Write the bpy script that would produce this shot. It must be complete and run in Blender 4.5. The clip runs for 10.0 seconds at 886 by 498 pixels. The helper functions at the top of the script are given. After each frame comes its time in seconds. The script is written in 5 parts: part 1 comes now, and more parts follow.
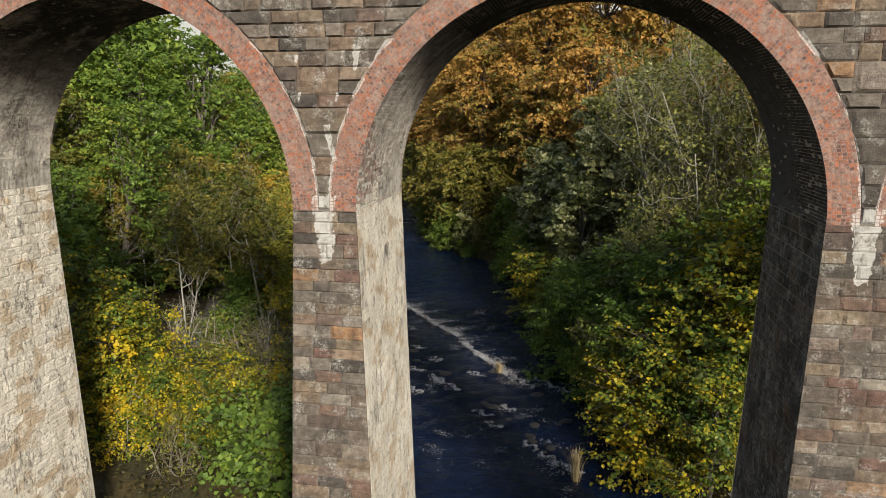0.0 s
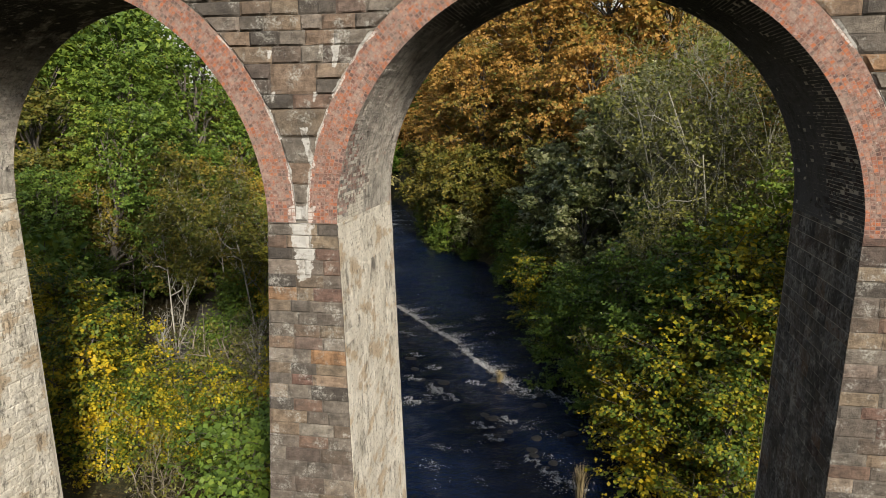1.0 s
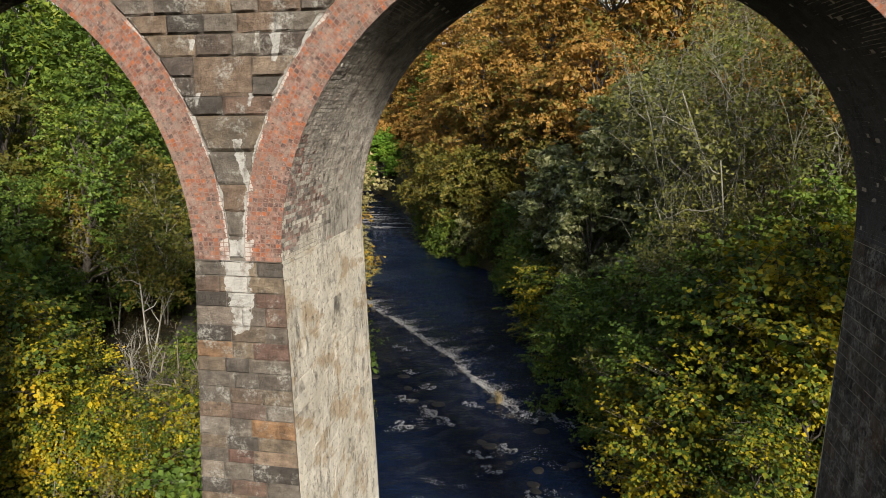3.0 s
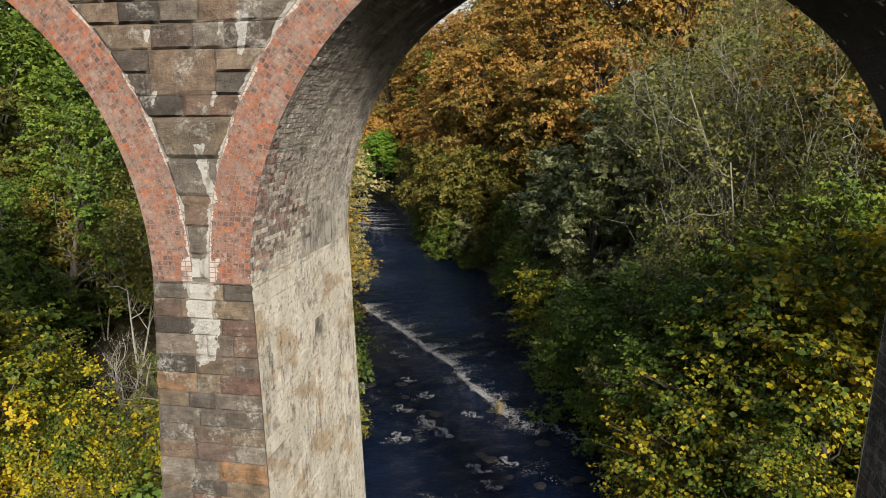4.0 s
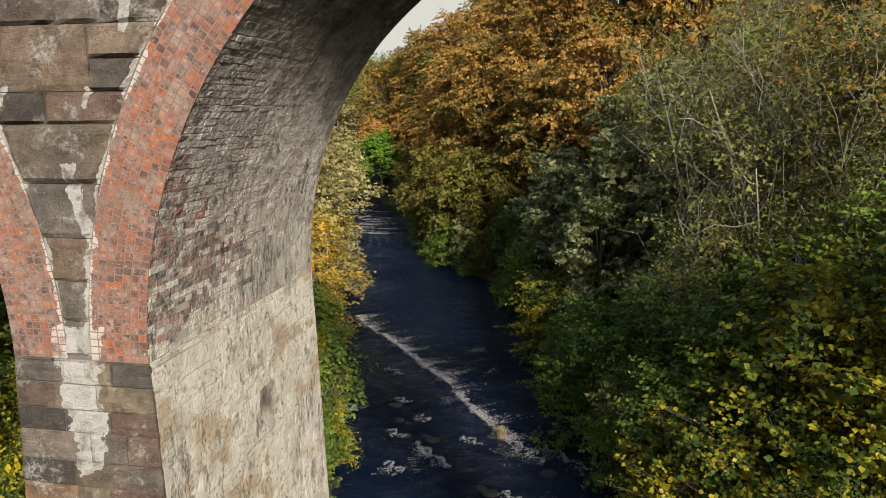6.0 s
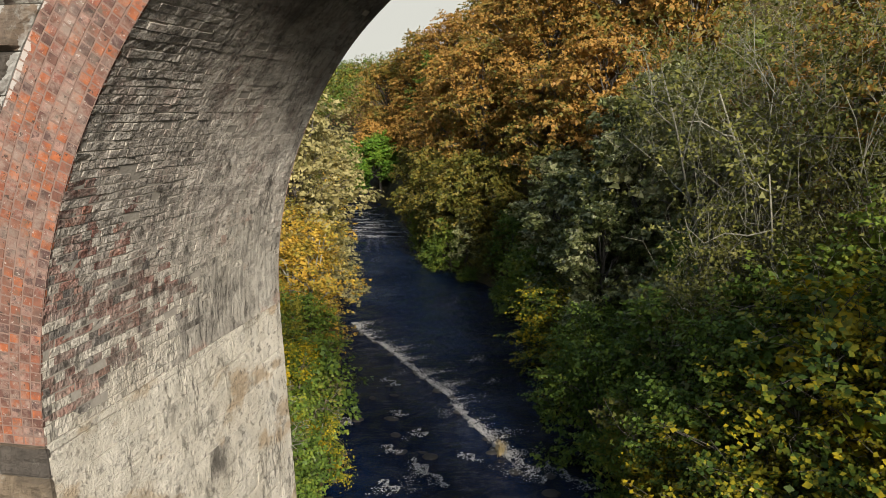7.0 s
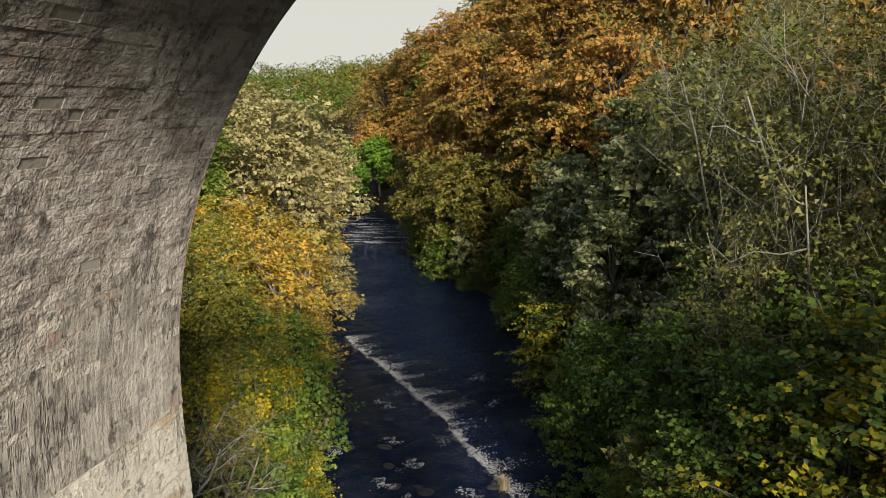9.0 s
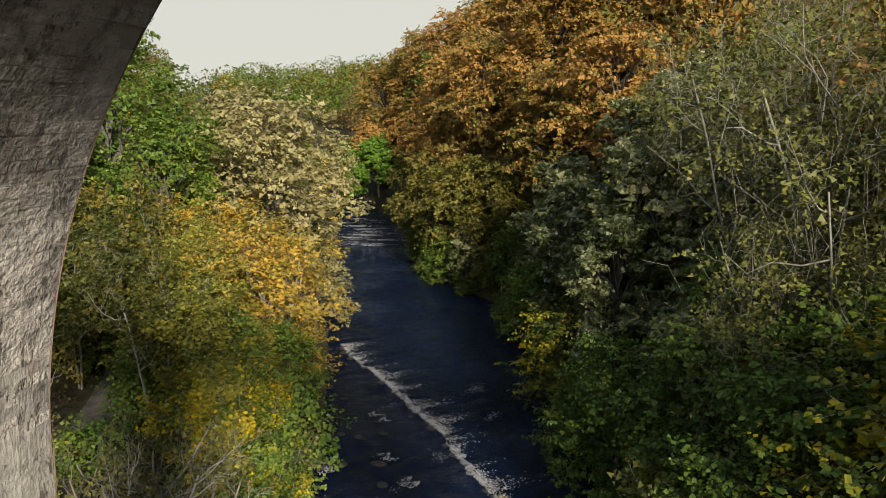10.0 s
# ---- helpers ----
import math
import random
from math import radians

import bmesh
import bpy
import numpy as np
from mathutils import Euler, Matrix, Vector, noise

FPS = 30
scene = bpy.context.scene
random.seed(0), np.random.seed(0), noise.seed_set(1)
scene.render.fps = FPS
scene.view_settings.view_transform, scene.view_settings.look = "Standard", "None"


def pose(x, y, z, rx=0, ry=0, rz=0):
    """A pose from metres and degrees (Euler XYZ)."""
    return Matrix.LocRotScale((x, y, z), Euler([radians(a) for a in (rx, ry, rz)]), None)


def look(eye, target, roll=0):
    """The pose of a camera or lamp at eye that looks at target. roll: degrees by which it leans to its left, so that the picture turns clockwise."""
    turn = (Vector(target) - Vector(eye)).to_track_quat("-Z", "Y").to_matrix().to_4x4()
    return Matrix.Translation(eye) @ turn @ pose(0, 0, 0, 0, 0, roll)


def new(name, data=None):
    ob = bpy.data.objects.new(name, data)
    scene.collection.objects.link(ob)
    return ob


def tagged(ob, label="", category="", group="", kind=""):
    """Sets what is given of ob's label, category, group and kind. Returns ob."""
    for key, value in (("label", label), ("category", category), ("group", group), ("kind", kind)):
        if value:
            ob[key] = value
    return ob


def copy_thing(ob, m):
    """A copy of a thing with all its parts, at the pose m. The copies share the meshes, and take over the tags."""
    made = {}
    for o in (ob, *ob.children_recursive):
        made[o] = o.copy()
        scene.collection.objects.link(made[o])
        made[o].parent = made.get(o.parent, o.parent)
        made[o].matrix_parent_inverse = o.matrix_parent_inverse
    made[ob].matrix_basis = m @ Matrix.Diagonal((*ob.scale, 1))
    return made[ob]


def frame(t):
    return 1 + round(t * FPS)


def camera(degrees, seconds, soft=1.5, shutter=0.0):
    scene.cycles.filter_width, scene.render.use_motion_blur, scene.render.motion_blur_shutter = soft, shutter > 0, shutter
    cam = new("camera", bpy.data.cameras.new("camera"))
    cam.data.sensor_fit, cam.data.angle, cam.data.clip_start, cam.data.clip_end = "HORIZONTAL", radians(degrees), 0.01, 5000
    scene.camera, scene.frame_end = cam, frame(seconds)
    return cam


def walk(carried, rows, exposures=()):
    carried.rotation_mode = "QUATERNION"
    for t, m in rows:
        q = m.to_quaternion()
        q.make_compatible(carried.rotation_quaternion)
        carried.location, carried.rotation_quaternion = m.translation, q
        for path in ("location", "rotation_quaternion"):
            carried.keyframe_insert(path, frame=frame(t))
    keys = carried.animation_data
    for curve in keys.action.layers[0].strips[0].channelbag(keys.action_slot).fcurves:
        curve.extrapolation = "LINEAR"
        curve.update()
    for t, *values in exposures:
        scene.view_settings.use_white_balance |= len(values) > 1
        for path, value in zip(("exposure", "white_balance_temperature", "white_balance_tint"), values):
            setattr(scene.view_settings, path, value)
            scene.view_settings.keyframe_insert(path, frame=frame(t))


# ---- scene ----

# ================= camera and its walk =================
cam = camera(64.6, 10.0, soft=0.7)
ROWS = [
    (0.0, 5.143, -16.022, 17.263, 10.638, -10.738, 0.15),
    (0.5, 5.094, -15.179, 17.282, 10.707, -10.746, 0.06),
    (1.0, 5.057, -14.318, 17.294, 10.756, -10.753, -0.12),
    (1.5, 5.048, -13.412, 17.333, 10.825, -10.780, -0.14),
    (2.0, 5.017, -12.504, 17.380, 10.877, -10.834, -0.11),
    (2.5, 4.946, -11.648, 17.412, 10.907, -10.812, -0.18),
    (4.0, 4.714, -9.366, 17.467, 10.948, -10.870, -0.16),
    (4.5, 4.600, -8.618, 17.464, 10.948, -10.862, -0.22),
    (5.0, 4.487, -7.866, 17.476, 10.967, -10.829, -0.22),
    (5.5, 4.386, -7.023, 17.492, 10.951, -10.818, -0.23),
    (5.7, 4.348, -6.678, 17.497, 10.982, -10.829, -0.28),
    (6.8, 4.156, -4.825, 17.566, 10.910, -10.730, -0.19),
    (7.0, 4.133, -4.513, 17.583, 10.971, -10.712, -0.34),
    (7.5, 4.051, -3.758, 17.623, 10.977, -10.685, -0.30),
    (8.0, 3.970, -3.016, 17.649, 10.997, -10.655, -0.35),
    (8.5, 3.851, -2.181, 17.666, 11.056, -10.643, -0.36),
    (9.0, 3.725, -1.251, 17.715, 11.075, -10.633, -0.38),
    (9.5, 3.619, -0.275, 17.740, 11.109, -10.604, -0.39),
    (10.0, 3.560, 0.640, 17.731, 11.137, -10.608, -0.36),
]
walk(cam, [(t, pose(x, y, z, 90 + pitch, 0, yaw) @ pose(0, 0, 0, 0, 0, roll)) for t, x, y, z, yaw, pitch, roll in ROWS],
     exposures=[(0.0, 0.60, 6550, 9), (10.0, 0.60, 6550, 9)])

# ================= world, sun, exposure =================
SUN_TURN, SUN_ELEV = radians(28.5), radians(24.0)      # sun behind the camera, to its right
SUN_DIR = Vector((math.sin(SUN_TURN) * math.cos(SUN_ELEV), -math.cos(SUN_TURN) * math.cos(SUN_ELEV), math.sin(SUN_ELEV)))
world = bpy.data.worlds.new("sky")
scene.world = world
world.use_nodes = True
wn = world.node_tree
sky = wn.nodes.new("ShaderNodeTexSky")
sky.sky_type = "NISHITA"
sky.sun_disc = False
sky.sun_elevation, sky.sun_rotation = SUN_ELEV, math.atan2(SUN_DIR.x, SUN_DIR.y)
sky.air_density, sky.dust_density, sky.ozone_density = 1.0, 0.6, 2.0
# thin white haze that thickens towards the horizon all round
coord = wn.nodes.new("ShaderNodeTexCoord")
split = wn.nodes.new("ShaderNodeSeparateXYZ")
wn.links.new(coord.outputs["Generated"], split.inputs[0])
haze = wn.nodes.new("ShaderNodeMapRange")
haze.interpolation_type = "SMOOTHSTEP"
for sock, value in zip(haze.inputs[1:5], (0.14, 0.55, 0.97, 0.15)):
    sock.default_value = value
wn.links.new(split.outputs[2], haze.inputs[0])
veil = wn.nodes.new("ShaderNodeMix")
veil.data_type = "RGBA"
wn.links.new(haze.outputs[0], veil.inputs[0])
wn.links.new(sky.outputs[0], veil.inputs[6])
veil.inputs[7].default_value = (4.35, 4.27, 3.85, 1)
wn.links.new(veil.outputs[2], wn.nodes["Background"].inputs[0])
wn.nodes["Background"].inputs[1].default_value = 0.108
sun = new("sun", bpy.data.lights.new("sun", "SUN"))
sun.data.energy, sun.data.angle, sun.data.color = 5.0, radians(9.0), (1.0, 0.93, 0.83)
sun.matrix_world = look(SUN_DIR * 100, (0, 0, 0))


# ================= materials =================
class Mat:
    """A node material and short ways to add nodes to it."""

    def __init__(self, name, rough=0.8):
        self.m = bpy.data.materials.new(name)
        self.m.use_nodes = True
        self.t = self.m.node_tree
        self.b = self.t.nodes["Principled BSDF"]
        self.b.inputs["Roughness"].default_value = rough
        self.b.inputs["Specular IOR Level"].default_value = 0.3
        self.geo = self.t.nodes.new("ShaderNodeNewGeometry")
        self.pos = self.geo.outputs["Position"]

    def put(self, sock, value):
        if isinstance(value, bpy.types.NodeSocket):
            self.t.links.new(value, sock)
        else:
            sock.default_value = value

    def math(self, op, a, b=0.0, c=0.0, clamp=False):
        n = self.t.nodes.new("ShaderNodeMath")
        n.operation, n.use_clamp = op, clamp
        for s, v in zip(n.inputs, (a, b, c)):
            self.put(s, v)
        return n.outputs[0]

    def noise(self, scale, detail=4.0, rough=0.55, stretch=(1, 1, 1), shift=0.0, vec=None):
        mp = self.t.nodes.new("ShaderNodeMapping")
        mp.inputs["Scale"].default_value = stretch
        mp.inputs["Location"].default_value = (shift, shift * 0.7, shift * 1.3)
        self.put(mp.inputs[0], self.pos if vec is None else vec)
        n = self.t.nodes.new("ShaderNodeTexNoise")
        n.inputs["Scale"].default_value, n.inputs["Detail"].default_value, n.inputs["Roughness"].default_value = scale, detail, rough
        self.put(n.inputs["Vector"], mp.outputs[0])
        return n.outputs["Fac"]

    def ramp(self, fac, stops, mode="LINEAR"):
        n = self.t.nodes.new("ShaderNodeValToRGB")
        n.color_ramp.interpolation = mode
        e = n.color_ramp.elements
        while len(e) < len(stops):
            e.new(0.5)
        for el, (p, c) in zip(e, stops):
            el.position = p
            el.color = (c, c, c, 1) if isinstance(c, (int, float)) else (*c, 1)
        self.put(n.inputs[0], fac)
        return n.outputs[0]

    def mix(self, fac, a, b, kind="MIX"):
        n = self.t.nodes.new("ShaderNodeMix")
        n.data_type, n.blend_type = "RGBA", kind
        self.put(n.inputs[0], fac)
        for s, v in ((n.inputs[6], a), (n.inputs[7], b)):
            self.put(s, (*v, 1) if isinstance(v, tuple) and len(v) == 3 else v)
        return n.outputs[2]

    def bump(self, height, strength=0.5, dist=0.02):
        n = self.t.nodes.new("ShaderNodeBump")
        n.inputs["Strength"].default_value, n.inputs["Distance"].default_value = strength, dist
        self.put(n.inputs["Height"], height)
        self.put(self.b.inputs["Normal"], n.outputs[0])

    def piece(self):
        """One random number a piece, whether it is an object or an island of a mesh."""
        oi = self.t.nodes.new("ShaderNodeObjectInfo")
        s = self.math("MULTIPLY_ADD", oi.outputs["Random"], 7.31, self.geo.outputs["Random Per Island"])
        return self.math("FRACT", s)

    def pitted(self, c, shift=0.0, amount=1.0):
        """Weathered wall: the colour c with dark pits and upright cracks, and their height."""
        pits = self.ramp(self.noise(4.2, 8, 0.78, (1, 0.9, 0.6), 12.0 + shift), [(0.585, 0.0), (0.64, 1.0)])
        spots = self.ramp(self.noise(13.0, 5, 0.7, (1, 1, 0.7), 18.0 + shift), [(0.62, 0.0), (0.67, 1.0)])
        off = self.math("ABSOLUTE", self.math("SUBTRACT", self.noise(1.5, 6, 0.68, (1, 1.5, 0.20), 23.0 + shift), 0.5))
        cracks = self.math("MULTIPLY", self.ramp(off, [(0.0, 1.0), (0.014, 0.0)]), self.ramp(self.noise(0.8, 4, 0.6, shift=27.0 + shift), [(0.48, 0.0), (0.58, 1.0)]))
        c = self.mix(self.math("MULTIPLY", pits, 0.75 * amount), c, (0.060, 0.051, 0.040))
        c = self.mix(self.math("MULTIPLY", spots, 0.7 * amount), c, (0.075, 0.064, 0.050))
        c = self.mix(self.math("MULTIPLY", cracks, 0.8), c, (0.045, 0.039, 0.031))
        hollow = self.math("ADD", self.math("ADD", pits, self.math("MULTIPLY", spots, 0.4)), cracks)
        return c, self.math("MULTIPLY", hollow, -0.8 * amount)

    def xyz(self):
        n = self.t.nodes.new("ShaderNodeSeparateXYZ")
        self.put(n.inputs[0], self.pos)
        return n.outputs

    def color(self, c):
        self.put(self.b.inputs["Base Color"], (*c, 1) if isinstance(c, tuple) else c)
        return self


PITCH, SPAN, PIER, ARC, SPRING, DEPTH, RING = 12.04, 10.44, 1.60, 5.22, 15.0, 4.58, 0.66
TOP = 20.95


# lime run out of single joints: x, top, length, half width, slant
LIME_RUNS = ((0.13, 18.92, 0.62, 0.10, -0.12), (-1.38, 18.66, 0.18, 0.06, 0.0), (-0.23, 18.76, 0.17, 0.04, 0.0), (-0.67, 17.05, 0.85, 0.09, 0.2),
             (-1.33, 17.80, 0.20, 0.05, 0.0), (-0.39, 17.80, 0.20, 0.05, 0.0))


def lime_mask(m):
    """White lime that has leached out of the joints in the valley between two arches, and run down."""
    x, y, z = m.xyz()
    local = m.math("SUBTRACT", m.math("PINGPONG", m.math("ADD", x, 0.8 + PITCH * 8), PITCH / 2), 0.0)
    hz = m.math("SUBTRACT", z, SPRING)
    wob = m.math("MULTIPLY", m.math("SUBTRACT", m.noise(3.0, 3), 0.5), 0.26)
    # below the valley: a ragged tongue, narrower as it falls
    ragged = m.math("MULTIPLY", m.math("SUBTRACT", m.noise(7.0, 5, 0.7, shift=3.0), 0.5), 0.35)
    reach = m.math("MULTIPLY_ADD", hz, 0.10, 0.27)
    tongue = m.math("MULTIPLY", m.math("LESS_THAN", m.math("ADD", m.math("ADD", local, wob), ragged), reach), m.math("MULTIPLY", m.math("GREATER_THAN", m.math("ADD", hz, m.math("MULTIPLY", wob, 2.5)), -1.25), m.math("LESS_THAN", m.math("ADD", hz, ragged), 0.35)))
    # along the backs of both rings, broken and of changing width
    back = m.math("SUBTRACT", m.math("POWER", m.math("ADD", m.math("POWER", m.math("SUBTRACT", PITCH / 2, local), 2.0), m.math("POWER", m.math("MAXIMUM", hz, 0.0), 2.0)), 0.5), ARC + RING)
    wide = m.math("MULTIPLY", m.ramp(m.noise(1.2, 4, 0.6, shift=4.0), [(0.42, 0.0), (0.66, 1.0)]), 0.065)
    line = m.math("MULTIPLY", m.math("LESS_THAN", m.math("ABSOLUTE", m.math("ADD", back, m.math("MULTIPLY", ragged, 0.30))), wide), m.math("MULTIPLY", m.math("GREATER_THAN", hz, 0.0), m.math("LESS_THAN", hz, 4.0)))
    both = m.math("MAXIMUM", tongue, line)
    fine = m.math("MULTIPLY", m.math("SUBTRACT", m.noise(11.0, 5, 0.7, (1, 1, 0.5), 9.0), 0.5), 0.16)
    for x0, top, length, width, slant in LIME_RUNS:
        down = m.math("SUBTRACT", top, m.math("ADD", z, fine))
        axis = m.math("MULTIPLY_ADD", down, slant, x0)
        half = m.math("MULTIPLY_ADD", down, -0.55 * width / length, width)
        inside = m.math("LESS_THAN", m.math("ABSOLUTE", m.math("ADD", m.math("SUBTRACT", x, axis), fine)), half)
        span = m.math("MULTIPLY", m.math("GREATER_THAN", down, 0.0), m.math("LESS_THAN", down, length))
        both = m.math("MAXIMUM", both, m.math("MULTIPLY", inside, span))
    return m.math("MULTIPLY", both, m.math("LESS_THAN", y, 0.2))


def stone_material(name, wash, dark=False):
    m = Mat(name, 0.9)
    r = m.piece()
    c = m.ramp(r, [(0.0, (0.052, 0.044, 0.037)), (0.18, (0.110, 0.093, 0.076)), (0.38, (0.150, 0.128, 0.103)), (0.52, (0.080, 0.061, 0.050)),
                   (0.66, (0.175, 0.135, 0.092)), (0.80, (0.118, 0.070, 0.054)), (0.92, (0.195, 0.172, 0.140)), (1.0, (0.22, 0.122, 0.060))])
    # with dark set, a flank's bluish shade is multiplied into the stone colour
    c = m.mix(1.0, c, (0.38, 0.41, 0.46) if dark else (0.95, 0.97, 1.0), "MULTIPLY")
    n1, n2, n3 = m.noise(5.0, 8, 0.72), m.noise(30.0, 5, 0.7), m.noise(1.1, 5, 0.65, shift=3.0)
    bed = m.noise(3.2, 7, 0.75, (0.8, 0.8, 2.2), 6.0)
    c = m.mix(m.ramp(n1, [(0.28, 0.0), (0.72, 1.0)]), m.mix(1.0, c, (0.42, 0.40, 0.38), "MULTIPLY"), m.mix(1.0, c, (1.6, 1.56, 1.5), "MULTIPLY"))
    c = m.mix(m.ramp(bed, [(0.55, 0.0), (0.70, 0.6)]), c, (0.045, 0.04, 0.034))
    c = m.mix(m.ramp(n2, [(0.60, 0.0), (0.72, 0.8)]), c, (0.028, 0.025, 0.022))
    c = m.mix(m.math("MULTIPLY", m.ramp(n3, [(0.5, 0.0), (0.66, 1.0)]), 0.45), c, (0.045, 0.04, 0.034))
    # pale lichen and lime, in blotches and specks
    lichen = m.math("MULTIPLY", m.ramp(m.noise(2.3, 7, 0.75, shift=17.0), [(0.52, 0.0), (0.62, 1.0)]), m.ramp(m.noise(19.0, 5, 0.7, shift=5.0), [(0.42, 0.0), (0.58, 0.8)]))
    c = m.mix(lichen, c, (0.33, 0.315, 0.275))
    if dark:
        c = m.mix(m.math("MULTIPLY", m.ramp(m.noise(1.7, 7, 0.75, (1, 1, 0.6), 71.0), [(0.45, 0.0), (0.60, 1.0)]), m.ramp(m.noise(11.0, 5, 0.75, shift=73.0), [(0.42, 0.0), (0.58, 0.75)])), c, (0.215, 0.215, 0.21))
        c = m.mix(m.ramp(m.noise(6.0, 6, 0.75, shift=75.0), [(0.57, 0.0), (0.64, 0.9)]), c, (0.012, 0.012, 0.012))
    if wash:
        # thick old limewash: pale, blotched and pitted, with bare and rusty stones showing through
        v1 = m.noise(0.8, 6, 0.7, (1, 1, 0.6), 8.0)
        v2 = m.noise(5.0, 5, 0.65, (1, 1, 0.6), 2.0)
        mask = m.ramp(m.math("ADD", m.math("MULTIPLY", r, 0.16), m.math("ADD", v1, m.math("MULTIPLY", m.math("SUBTRACT", v2, 0.5), 0.35))), [(0.34, 0.15), (0.47, 0.95)])
        c = m.mix(m.ramp(r, [(0.86, 0.0), (0.90, 0.8)]), c, (0.34, 0.215, 0.11))
        cream = m.mix(m.ramp(m.noise(1.6, 6, 0.65, (1, 1, 0.55)), [(0.3, 0.0), (0.7, 1.0)]), (0.46, 0.41, 0.32), (0.76, 0.70, 0.59))
        cream = m.mix(m.ramp(m.noise(4.0, 4, 0.6, shift=6.0), [(0.5, 0.0), (0.7, 0.4)]), cream, (0.38, 0.36, 0.31))
        c = m.mix(mask, c, cream)
        rust = m.ramp(m.noise(0.9, 5, 0.6, stretch=(1, 1, 1.6), shift=31.0), [(0.53, 0.0), (0.60, 0.7)])
        c = m.mix(rust, c, (0.38, 0.27, 0.155))
        c, hollow = m.pitted(c, amount=0.7)
        c = m.mix(m.ramp(m.noise(11.0, 6, 0.75, shift=14.0), [(0.55, 0.0), (0.63, 0.65)]), c, (0.12, 0.105, 0.085))
    else:
        c = m.mix(m.math("MULTIPLY", m.math("MULTIPLY", lime_mask(m), m.ramp(m.noise(4.0, 6, 0.7, shift=51.0), [(0.36, 0.10), (0.50, 1.0)])), 0.85), c, (0.43, 0.415, 0.38))
    m.color(c)
    rough = m.math("ADD", m.math("ADD", n1, m.math("MULTIPLY", bed, 0.6)), m.math("MULTIPLY", n2, 0.4))
    m.bump(m.math("ADD", rough, hollow) if wash else rough, 1.0, 0.06)
    return m.m


